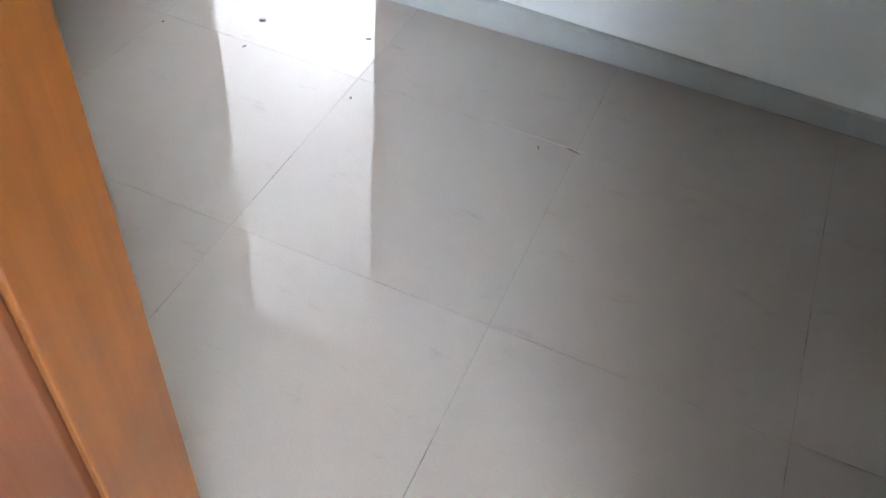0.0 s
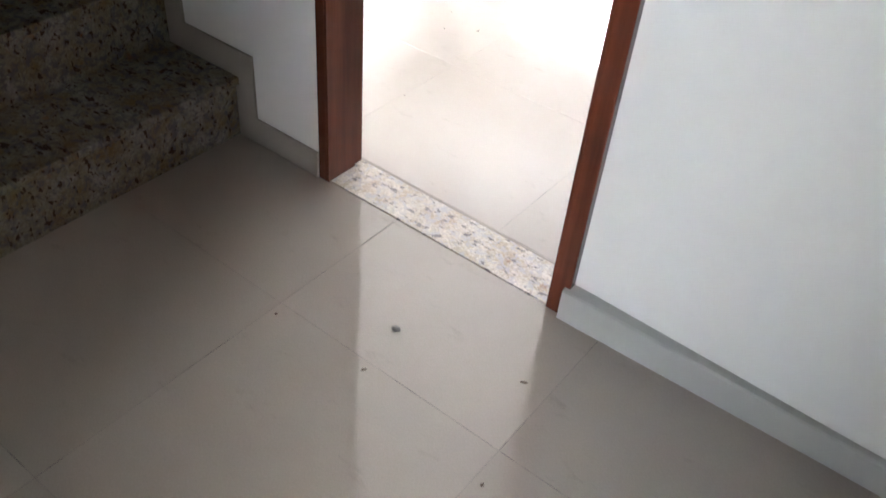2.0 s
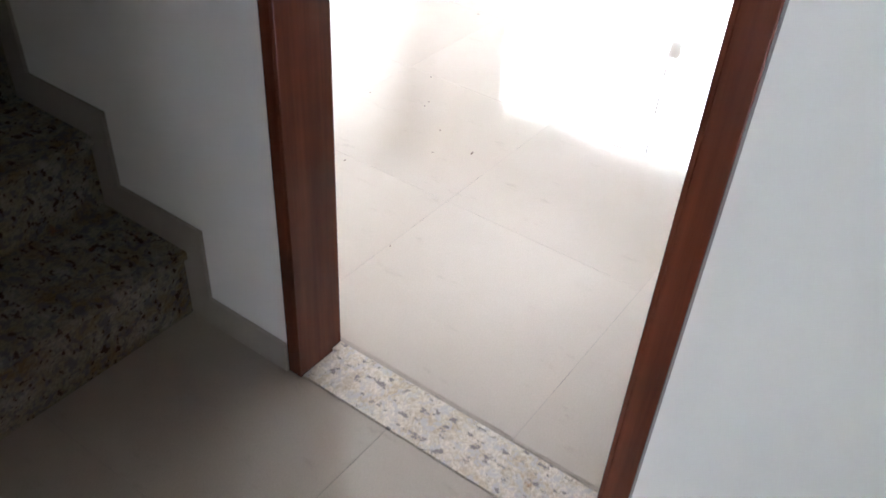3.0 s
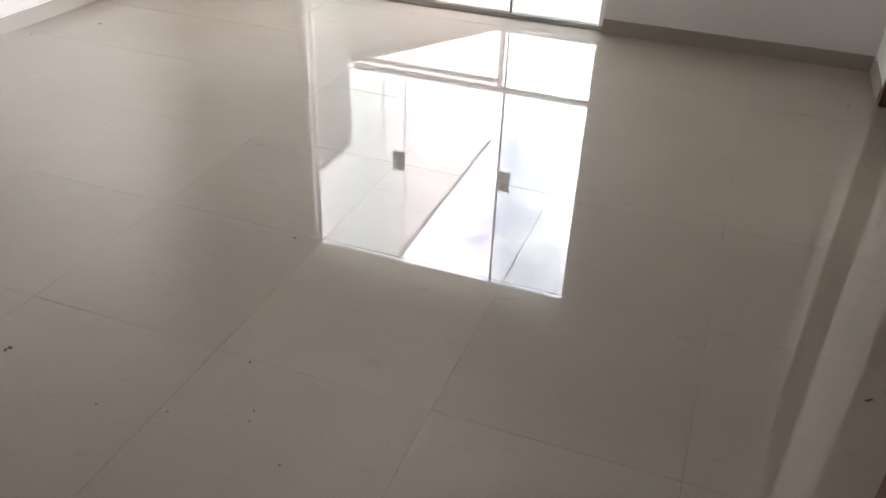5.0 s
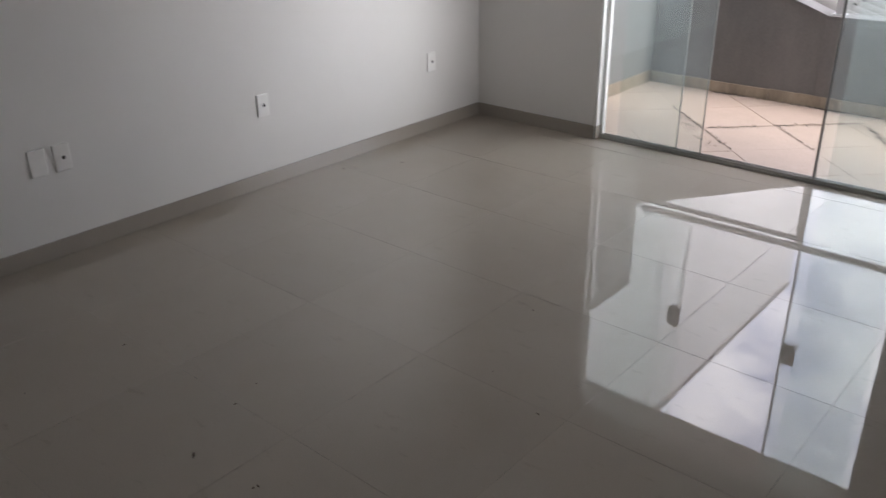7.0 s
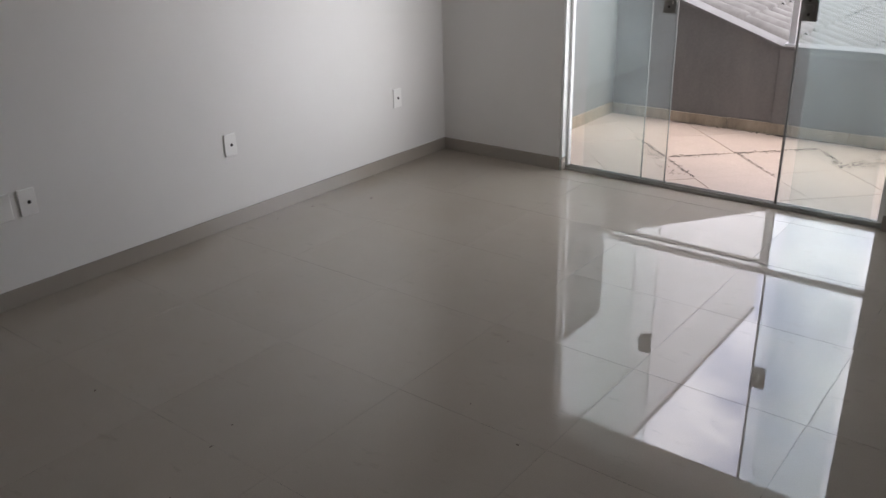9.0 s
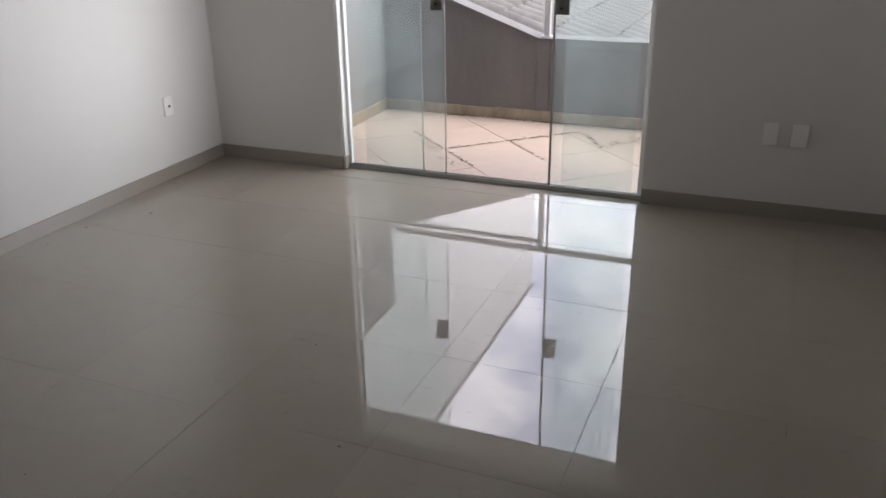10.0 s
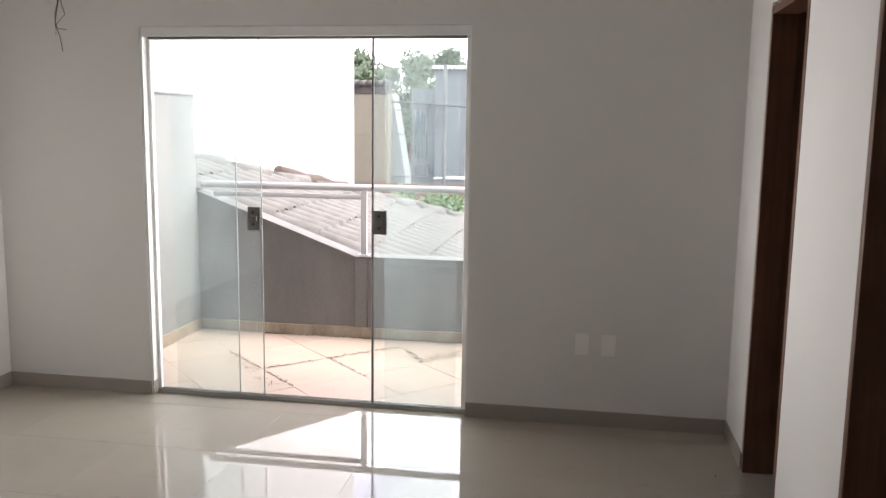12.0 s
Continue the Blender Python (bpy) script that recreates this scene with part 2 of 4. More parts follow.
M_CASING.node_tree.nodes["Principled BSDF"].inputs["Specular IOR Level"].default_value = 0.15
M_ALU = plain("white_aluminium", (0.80, 0.80, 0.78), 0.35, 0.0, 0.03)
M_ALU_GREY = plain("grey_aluminium", (0.34, 0.34, 0.32), 0.3, 0.8, 0.05)
M_GLASS = glass()
M_SEAL = plain("dark_rubber_seal", (0.15, 0.145, 0.135), 0.5)
M_CHROME = plain("brushed_metal", (0.5, 0.49, 0.46), 0.3, 1.0, 0.05)
M_LOCK = plain("dark_brushed_metal", (0.20, 0.19, 0.175), 0.38, 0.7, 0.08)
M_EDGE = plain("green_glass_edge", (0.15, 0.165, 0.155), 0.25)
M_PLATE = plain("white_plastic_plate", (0.82, 0.81, 0.78), 0.3, 0.0, 0.02)
M_HOLE = plain("dark_socket_hole", (0.03, 0.025, 0.02), 0.6)
M_RENDER = stained("weathered_grey_render", (0.172, 0.162, 0.154), (0.085, 0.087, 0.085))
M_WING = stained("weathered_white_render", (0.24, 0.24, 0.236), (0.165, 0.17, 0.17))
M_SOFFIT = stained("white_eave_paint", (0.78, 0.77, 0.75), (0.66, 0.65, 0.63), 1.4)
M_TERRACE = stained("pinkish_terrace_tile", (0.45, 0.355, 0.29), (0.37, 0.29, 0.235), 3.0, 0.5)
M_MOULD = plain("black_mould", (0.035, 0.03, 0.024), 0.95, 0.0, 0.5, 40)
M_TERJOINT = patchy("terrace_joint", (0.43, 0.34, 0.278), (0.05, 0.04, 0.032), 3.0, 0.60, 0.67, 0.9)
M_RAIL = plain("white_painted_steel", (0.42, 0.42, 0.42), 0.35, 0.0, 0.03)
M_COPING = stained("weathered_coping", (0.16, 0.155, 0.15), (0.075, 0.07, 0.066), 4.0)
M_ROOF = stained("bleached_roof_tile", (0.125, 0.117, 0.110), (0.042, 0.037, 0.033), 7.0)
M_WHITEB = stained("white_facade", (0.76, 0.76, 0.755), (0.54, 0.55, 0.56), 1.6, 0.8, 1.2)
M_CREAM = stained("cream_block_wall", (0.145, 0.132, 0.104), (0.085, 0.077, 0.06), 1.0)
M_BLUEG = wall_paint("pale_blue_facade", (0.115, 0.128, 0.142), 0.8)
M_DARKWIN = plain("dark_window_glass", (0.10, 0.12, 0.14), 0.15)
M_BRICK = plain("red_brick", (0.17, 0.085, 0.06), 0.9, 0.0, 0.25, 8)
M_SHAFT = plain("grey_pole_concrete", (0.085, 0.085, 0.09), 0.9)
M_SIDE = stained("shaded_grey_render", (0.21, 0.22, 0.225), (0.15, 0.16, 0.165), 1.0)
M_BASE = stained("stained_base_tile", (0.40, 0.33, 0.245), (0.13, 0.105, 0.08), 5.0, 0.6, 1.1)
M_FLASH = stained("rusty_brown_mortar", (0.075, 0.052, 0.042), (0.032, 0.024, 0.02), 4.0)
M_CABLE = plain("black_cable", (0.04, 0.04, 0.045), 0.7)
M_LEAF = plain("tree_leaves", (0.036, 0.060, 0.026), 0.6, 0.0, 0.5, 3)
M_BUSH = plain("bright_bush_leaves", (0.06, 0.105, 0.03), 0.6, 0.0, 0.4, 5)
M_BARK = plain("tree_bark", (0.14, 0.10, 0.07), 0.9, 0.0, 0.3, 6)
M_EARTH = stained("bare_earth", (0.30, 0.23, 0.17), (0.20, 0.16, 0.12), 0.8)
M_YELLOW = plain("yellow_conduit", (0.72, 0.52, 0.06), 0.5)
M_PALE = plain("grey_plaster_chip", (0.22, 0.20, 0.19), 0.8, 0.0, 0.3, 80)
M_DEBRIS = plain("brown_debris", (0.10, 0.075, 0.055), 0.9, 0.0, 0.5, 60)


# ---- mesh helpers ----
def box(bm, x0, x1, y0, y1, z0, z1, bevel=0.0, seg=1):
    vs = [bm.verts.new((x, y, z)) for x in (x0, x1) for y in (y0, y1) for z in (z0, z1)]
    fs = [bm.faces.new([vs[i] for i in q]) for q in ((0, 1, 3, 2), (4, 6, 7, 5), (0, 4, 5, 1), (2, 3, 7, 6), (0, 2, 6, 4), (1, 5, 7, 3))]
    if bevel:
        es = list({e for f in fs for e in f.edges})
        bmesh.ops.bevel(bm, geom=es, offset=bevel, segments=seg, affect="EDGES", profile=0.6)
    return bm


def prism(bm, outline, a, b, axis="y"):
    """An outline of 2D points, pushed from a to b along an axis. y: points are (x, z); x: (y, z); z: (x, y)."""
    def p(u, v, w):
        return (u, w, v) if axis == "y" else (w, u, v) if axis == "x" else (u, v, w)
    lo = [bm.verts.new(p(u, v, a)) for u, v in outline]
    hi = [bm.verts.new(p(u, v, b)) for u, v in outline]
    bm.faces.new(lo)
    bm.faces.new(hi[::-1])
    for i in range(len(lo)):
        j = (i + 1) % len(lo)
        bm.faces.new((lo[i], hi[i], hi[j], lo[j]))
    bmesh.ops.recalc_face_normals(bm, faces=bm.faces)
    return bm


def tube(bm, points, r, sides=8, r_end=None):
    pts = [Vector(p) for p in points]
    rings = []
    for i, p in enumerate(pts):
        d = (pts[min(i + 1, len(pts) - 1)] - pts[max(i - 1, 0)]).normalized()
        u = d.cross(Vector((0, 0, 1)) if abs(d.z) < 0.9 else Vector((1, 0, 0))).normalized()
        w = d.cross(u)
        rr = r if r_end is None else r + (r_end - r) * i / max(1, len(pts) - 1)
        rings.append([bm.verts.new(p + rr * (math.cos(2 * math.pi * k / sides) * u + math.sin(2 * math.pi * k / sides) * w)) for k in range(sides)])
    for a, b in zip(rings, rings[1:]):
        for k in range(sides):
            bm.faces.new((a[k], a[(k + 1) % sides], b[(k + 1) % sides], b[k]))
    bm.faces.new(rings[0][::-1])
    bm.faces.new(rings[-1])
    return bm


def mesh_of(name, bm, material, smooth=False):
    bmesh.ops.recalc_face_normals(bm, faces=bm.faces)
    me = bpy.data.meshes.new(name)
    bm.to_mesh(me)
    bm.free()
    me.materials.append(material)
    if smooth:
        me.shade_smooth()
    return me


def thing(name, bm, material, label, category, group="", kind="", smooth=False):
    return tagged(new(name, mesh_of(name, bm, material, smooth)), label, category, group, kind)


def empty(name, at, label, category, group="", kind=""):
    ob = new(name)
    ob.location = at
    ob.empty_display_size = 0.1
    return tagged(ob, label, category, group, kind)


def part(name, bm, material, parent, label="", smooth=False):
    """One mesh under a thing or a part; its vertices are in the parent's own space."""
    ob = new(name, mesh_of(name, bm, material, smooth))
    ob.parent = parent
    return tagged(ob, label)


def B(*a, **k):
    return box(bmesh.new(), *a, **k)


def structure(name, bm, material, label, category="wall"):
    return thing(name, bm, material, label, category, kind="structure")


# ---- large structure ----
def walls_with_hole(bm, a0, a1, b0, b1, z1, holes, axis):
    """A wall along an axis from a0 to a1, b0 to b1 thick, with holes (from, to, bottom, top)."""
    def put(p, q, z0, zz):
        if q - p > 1e-4 and zz - z0 > 1e-4:
            if axis == "x":
                box(bm, p, q, b0, b1, z0, zz)
            else:
                box(bm, b0, b1, p, q, z0, zz)
    at = a0
    for h0, h1, zb, zt in sorted(holes):
        put(at, h0, 0, z1)
        put(h0, h1, zt, z1)
        put(h0, h1, 0, zb)
        at = h1
    put(at, a1, 0, z1)
    return bm


bm = walls_with_hole(bmesh.new(), XL - WT, XR + WT, YN, YN + WT, CEIL, [(WX0, WX1, 0, WZ1)], "x")
structure("wall_north", bm, M_WALL, "white painted plaster wall around the glass balcony door")
bm = walls_with_hole(bmesh.new(), YS, YN, XL - WT, XL, CEIL, [], "y")
structure("wall_west", bm, M_WALL, "plain white painted plaster wall with power sockets")
D2 = (3.36, 4.016)
D3 = (1.76, 2.60)
bm = walls_with_hole(bmesh.new(), YS, YN, XR, XR + WT, CEIL, [(D2[0], D2[1], 0, 2.12), (D3[0], D3[1], 0, 2.12)], "y")
structure("wall_east", bm, M_WALL, "white painted plaster wall with two wooden doorways")
# wall between hall and room: one leaf of plaster towards each side
DX0, DX1, DZ = -JAMB, DOOR_W + JAMB_R, DOOR_H + JAMB
structure("wall_stairs", B(HALL_XL, DX0, 0.0, 0.06, 0, CEIL), M_WALL, "pale painted wall between staircase and door frame")
bm = B(DX0, DX1, 0.018, 0.06, DZ, CEIL)
box(bm, DX1, HALL_XR, 0.018, 0.06, 0, CEIL)
structure("wall_hall_north", bm, M_HALLWALL, "pale satin-painted hall wall beside the entrance door")
bm = walls_with_hole(bmesh.new(), XL - WT, HALL_XR, 0.06, YS, CEIL, [(DX0, DX1, 0, DZ)], "x")
structure("wall_south", bm, M_WALL, "white painted plaster wall around the entrance door")
structure("ceiling", B(XL - WT, XR + WT, YS - 0.07, YN + WT, CEIL, CEIL + 0.12), M_CEIL, "plain white painted ceiling", "ceiling")
# hall
bm = walls_with_hole(bmesh.new(), HALL_XL, HALL_XR, BY0, BY1, CEIL, [(BX0 - JAMB, BX1 + JAMB, 0, 2.06 + JAMB)], "x")
structure("wall_hall_south", bm, M_HALLWALL, "pale hall wall with the doorway of the back room")
structure("wall_hall_east", B(HALL_XR, HALL_XR + WT, BY1, YS, 0, CEIL), M_HALLWALL, "plain pale wall at the end of the hall")
structure("wall_hall_west", B(HALL_XL - WT, HALL_XL, BY0, YS, -0.2, 5.2), M_WALL, "plain wall beyond the staircase")
structure("ceiling_hall", B(-0.6, HALL_XR + WT, BY0, 0.062, CEIL, CEIL + 0.12), M_CEIL, "plain white hall ceiling", "ceiling")
bm = B(HALL_XL - WT, -0.6, BY0, 0.062, 5.2, 5.32)
box(bm, HALL_XL - WT, -0.6, 0.0, 0.062, CEIL, 5.2)
box(bm, HALL_XL - WT, -0.6, BY0, BY0 + 0.06, CEIL, 5.2)
box(bm, -0.66, -0.6, BY0 + 0.06, 0.0, CEIL + 0.12, 5.2)
structure("stairwell", bm, M_WALL, "plain white stairwell above the stairs", "stairwell")
# back room, behind the start of the walk
bm = walls_with_hole(bmesh.new(), 0.2, BACK_XR, -5.2, -5.06, CEIL, [(2.6, 4.8, 1.25, 2.25)], "x")
box(bm, 0.06, 0.2, -5.2, BY0, 0, CEIL)
box(bm, BACK_XR, BACK_XR + WT, -5.2, BY1, 0, CEIL)
box(bm, HALL_XR, BACK_XR, BY0, BY1, 0, CEIL)
structure("wall_back_room", bm, M_WALL, "plain white walls of the back room with a window")
structure("ceiling_back_room", B(0.06, BACK_XR + WT, -5.2, BY0, CEIL, CEIL + 0.12), M_CEIL, "plain white ceiling", "ceiling")
structure("floor_back_room", B(0.06, BACK_XR + WT, -5.2, BY1, -0.12, 0.0), M_SKIRT, "beige polished floor of the back room", "floor")
# closed dark spaces behind the side doorways
for nm, (y0, y1) in (("side_room_1", (3.0, 4.45)), ("side_room_2", (0.9, 2.9))):
    bm = B(XR + WT + 1.2, XR + WT + 1.3, y0, y1, 0, CEIL)
    box(bm, XR + WT, XR + WT + 1.3, y0 - 0.1, y0, 0, CEIL)
    box(bm, XR + WT, XR + WT + 1.3, y1, y1 + 0.1, 0, CEIL)
    box(bm, XR + WT, XR + WT + 1.3, y0 - 0.1, y1 + 0.1, CEIL, CEIL + 0.1)
    structure("wall_" + nm, bm, M_WALL, "plain walls of an unlit side room")
    structure("floor_" + nm, B(XR, XR + WT + 1.3, y0 - 0.1, y1 + 0.1, -0.12, 0.0), M_SKIRT, "beige floor of an unlit side room", "floor")

# screeds under the tiles
floor = structure("floor", B(XL - WT, XR, YS, YN + 0.02, -0.14, -0.0007), M_GROUT, "polished beige porcelain tile floor with thin dark joints", "floor")
floor_hall = structure("floor_hall", B(HALL_XL, HALL_XR, BY1, 0.02, -0.14, -0.0009), M_GROUT, "polished beige porcelain tile floor of the hall", "floor")


# ---- skirting ----
def skirting(name, runs, label, material=None):
    bm = bmesh.new()
    for x0, x1, y0, y1 in runs:
        box(bm, x0, x1, y0, y1, 0, SK_HALL if material else SK, 0.003 if material else 0.0015, 2 if material else 1)
    return structure(name, bm, material or M_SKIRT, label, "baseboard")


T = 0.009
skirting("baseboard_north", [(XL, WX0 + 0.0, YN - T, YN), (WX1, XR, YN - T, YN), (WX0 + 0.0145, WX0 + 0.020, YN - T + 0.001, GY - 0.004)], "beige porcelain baseboard under the north wall")
skirting("baseboard_west", [(XL, XL + T, YS, YN - T)], "beige porcelain baseboard along the west wall")
skirting("baseboard_east", [(XR - T, XR, D2[1], YN - T), (XR - T, XR, D3[1], D2[0]), (XR - T, XR, YS, D3[0])], "beige porcelain baseboard along the east wall")
skirting("baseboard_south", [(XL + T, DX0, YS, YS + T), (DX1, XR - T, YS, YS + T)], "beige porcelain baseboard beside the entrance door")
# the hall skirting runs out of true: thick and tall at the door, thinner further on
bm = bmesh.new()
ends = []
for x, y, z in ((DX1 - 0.012, -0.015, 0.086), (DX1 + 0.03, -0.015, 0.087), (1.35, 0.000, 0.077), (2.05, 0.009, 0.069), (HALL_XR, 0.009, 0.069)):
    ends.append([bm.verts.new(p) for p in ((x, y, 0), (x, y - 0.001, z - 0.004), (x, y + 0.003, z), (x, 0.0175, z + 0.002), (x, 0.0175, 0))])
for a, b in zip(ends, ends[1:]):
    for k in range(5):
        bm.faces.new((a[k], b[k], b[(k + 1) % 5], a[(k + 1) % 5]))
bm.faces.new(ends[0])
bm.faces.new(ends[-1][::-1])
bmesh.ops.recalc_face_normals(bm, faces=bm.faces[:])
structure("baseboard_hall", bm, M_HALLSKIRT, "pale painted baseboard along the hall wall", "baseboard")
skirting("baseboard_stair_foot", [(STAIR_X0 + 0.07, DX0, -T, 0.0)], "beige baseboard between stairs and door frame")


# ---- door frames ----
def door_frame(name, w, h, depth, label, material=None, right=JAMB, stop=True):
    """Origin at the left foot of the clear opening; the opening runs along x, the depth along +y."""
    material = material or M_WOOD
    fr = empty(name, (0, 0, 0), label, "door frame", kind="structure")
    reb = 0.036
    for x0, x1, s0, s1 in ((-JAMB, -0.008, -0.0085, 0.0), (w + 0.008, w + right, w, w + 0.0085)):
        bm = B(x0, x1, -0.003, depth, 0, h + JAMB, 0.0025, 2)
        box(bm, s0, s1, -0.003, depth - (reb if stop else 0.0), 0.0, h, 0.0015)
        part("jamb", bm, material, fr)
    bm = B(-0.0085, w + 0.0085, -0.0025, depth - 0.0005, h + 0.008, h + JAMB - 0.0005, 0.002)
    box(bm, 0.0, w, -0.0025, depth - reb, h, h + 0.0085, 0.0015)
    part("head", bm, material, fr)
    return fr


entrance = door_frame("door_1", DOOR_W, DOOR_H, 0.135, "red-brown varnished wooden door frame of the entrance", None, JAMB_R)
bm = B(-0.0085, -0.0055, 0.102, 0.126, 0.935, 1.115, 0.0008)
plate = part("strike_plate", bm, M_CHROME, entrance, "brushed metal strike plate with a dark slot")
part("slot", B(-0.0056, -0.0051, 0.109, 0.119, 0.975, 1.055), M_HOLE, plate)
part("screw", B(-0.0056, -0.0048, 0.111, 0.117, 0.950, 0.956, 0.0003), M_HOLE, plate)


def door_leaf():
    """Leaf that stands open at a right angle into the room."""
    lf = empty("entrance_door", (0.652, 0.143, 0.006), "dark red varnished wooden door standing open", "door")
    part("leaf", B(0.0, 0.035, 0.0, 0.70, 0.0, 2.045, 0.0015), M_WOOD, lf)
    part("edge_strip", B(0.0330, 0.0345, -0.0008, 0.001, 0.0, 2.045), M_PALE, lf, "thin worn pale edge of the leaf")
    for z in (0.15, 0.99, 1.80):
        h = part("hinge", B(0.020, 0.0305, -0.0022, 0.0, z, z + 0.10, 0.0008), M_CHROME, lf, "brushed metal hinge plate with screws")
        for dz in (0.015, 0.05, 0.085):
            part("screw", tube(bmesh.new(), [(0.025, -0.0022, z + dz), (0.025, -0.0034, z + dz)], 0.003, 8), M_ALU_GREY, h)
        part("hinge_pin", tube(bmesh.new(), [(0.036, -0.006, z), (0.036, -0.006, z + 0.10)], 0.0045, 8), M_CHROME, h, smooth=True)
    return lf


door_leaf()
side1 = door_frame("door_2", D2[1] - D2[0] - 2 * JAMB, DOOR_H, WT + 0.004, "brown varnished wooden frame of an open side doorway", M_SIDEDOOR)
side1.matrix_world = pose(XR, D2[1] - JAMB, 0, 0, 0, -90)
side2 = door_frame("door_3", D3[1] - D3[0] - 2 * JAMB, DOOR_H, WT + 0.004, "brown varnished wooden frame of a side doorway", M_SIDEDOOR)
side2.matrix_world = pose(XR, D3[1] - JAMB, 0, 0, 0, -90)
back = door_frame("door_4", BX1 - BX0, 2.06, BY1 - BY0 + 0.004, "honey-coloured varnished wooden door frame of the back room", M_HONEY, JAMB, False)
back.matrix_world = pose(BX0, BY0, 0)
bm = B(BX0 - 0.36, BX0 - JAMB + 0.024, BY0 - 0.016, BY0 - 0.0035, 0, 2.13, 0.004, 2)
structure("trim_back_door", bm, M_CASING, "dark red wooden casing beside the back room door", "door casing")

# threshold of the entrance
sill = thing("door_sill", B(-0.0075, DOOR_W + 0.0075, 0.004, 0.134, -0.03, 0.003, 0.0015), M_SILL, "speckled granite threshold in the doorway", "threshold", kind="structure")


# ---- staircase ----
stairs = empty("staircase", (STAIR_X0, -0.5, 0), "granite staircase with speckled treads and risers", "staircase", kind="structure")
SY0, SY1 = -1.02, -0.002
for k in range(11):
    x, z = -GOING * k, RISE * k
    part("riser", B(x - 0.022, x, SY0 + 0.5, SY1 + 0.5, z, z + RISE - 0.022, 0.0008), M_GRANITE, stairs)
    part("tread", B(x - GOING - 0.022, x + 0.014, SY0 + 0.5, SY1 + 0.5, z + RISE - 0.022, z + RISE, 0.002), M_GRANITE, stairs)
outline = [(-0.024, 0.0)]
for k in range(11):
    outline += [(-0.024 - GOING * k, RISE * (k + 1) - 0.024), (-0.024 - GOING * (k + 1), RISE * (k + 1) - 0.024)]
outline += [(outline[-1][0], 0.0)]
part("core", prism(bmesh.new(), outline, SY0 + 0.51, SY1 + 0.49), M_WALL, stairs)
# stepped skirting up the wall
bm = bmesh.new()
for k in range(11):
    x, z = STAIR_X0 - GOING * k, RISE * (k + 1)
    box(bm, x - GOING + 0.07, x + 0.07, -0.008, 0.0, max(0.0, z - RISE), z + SK)
structure("trim_stairs", bm, M_SKIRT, "beige stepped skirting up the stair wall", "baseboard")


# ---- glass balcony door ----
win = empty("window_1", (FX0, GY, 0), "glass balcony door with white aluminium frame, slid half open", "glass door", kind="structure")
W = WX1 - FX0
RV = WX0 - FX0                                # reveal beside the frame
HB = 2.045                                    # underside of the rail cover
bm = B(RV + 0.001, RV + 0.014, -0.046, 0.030, 0.0, HB, 0.002)
box(bm, RV + 0.014, RV + 0.034, 0.001, 0.028, 0.0, HB, 0.002)
part("side_post", bm, M_ALU, win)
bm = B(W - 0.03, W, -0.010, 0.028, 0.0, HB, 0.002)
part("side_post", bm, M_ALU, win)
bm = B(RV + 0.001, W, -0.034, 0.04, HB, WZ1 - 0.001, 0.004, 2)
box(bm, 0.0, W, -0.039, -0.034, WZ1 - 0.010, WZ1 - 0.002)
part("rail_cover", bm, M_ALU, win, "white aluminium rail cover")
part("upper_channel", B(0.01, W - 0.03, -0.020, 0.030, HB - 0.012, HB), M_SEAL, win)
bm = B(0.0, W, -0.022, 0.034, 0.0, 0.012, 0.001)
for dy in (-0.018, 0.002, 0.020):
    box(bm, 0.0, W, dy, dy + 0.005, 0.012, 0.026)
part("floor_track", bm, M_ALU_GREY, win, "grey aluminium floor track")


def glass_panel(x0, x1, y, handle=None, seal=False, edge=0.0):
    g = part("pane", B(x0, x1, y - 0.004, y + 0.004, 0.018, HB - 0.004, 0.001), M_GLASS, win, "greenish tempered glass pane")
    g.visible_shadow = False
    if edge:
        part("polished_edge", B(edge - 0.0022, edge + 0.0012, y - 0.0048, y + 0.0048, 0.020, HB - 0.005), M_EDGE, g, "dark green polished glass edge")
    if seal:
        part("seal_strip", B(x0 - 0.006, x0 + 0.005, y - 0.009, y + 0.009, 0.02, HB - 0.006, 0.002), M_SEAL, g, "dark vertical sealing strip")
    if handle is not None:
        bm = bmesh.new()
        for s in (-1, 1):
            box(bm, handle - 0.036, handle + 0.036, y + s * 0.005 - 0.006 * (s < 0), y + s * 0.005 + 0.006 * (s > 0), 0.985, 1.115, 0.003, 2)
        h = part("lock_handle", bm, M_LOCK, g, "square brushed metal lock handle", True)
        bm = B(handle - 0.018, handle + 0.02, y - 0.021, y - 0.0112, 1.035, 1.066, 0.003, 2)
        part("latch", bm, M_LOCK, h)
        for dz in (1.018, 1.085):
            part("key_hole", tube(bmesh.new(), [(handle - 0.004, y - 0.0108, dz), (handle - 0.004, y - 0.0122, dz)], 0.008, 10), M_HOLE, h)
    return g


glass_panel(0.012, 0.50, 0.010, edge=0.50)
glass_panel(0.12, 0.655, -0.006, 0.61, edge=0.655)
glass_panel(1.295, 1.765, -0.006, 1.335, True)
glass_panel(1.36, W - 0.03, 0.010)

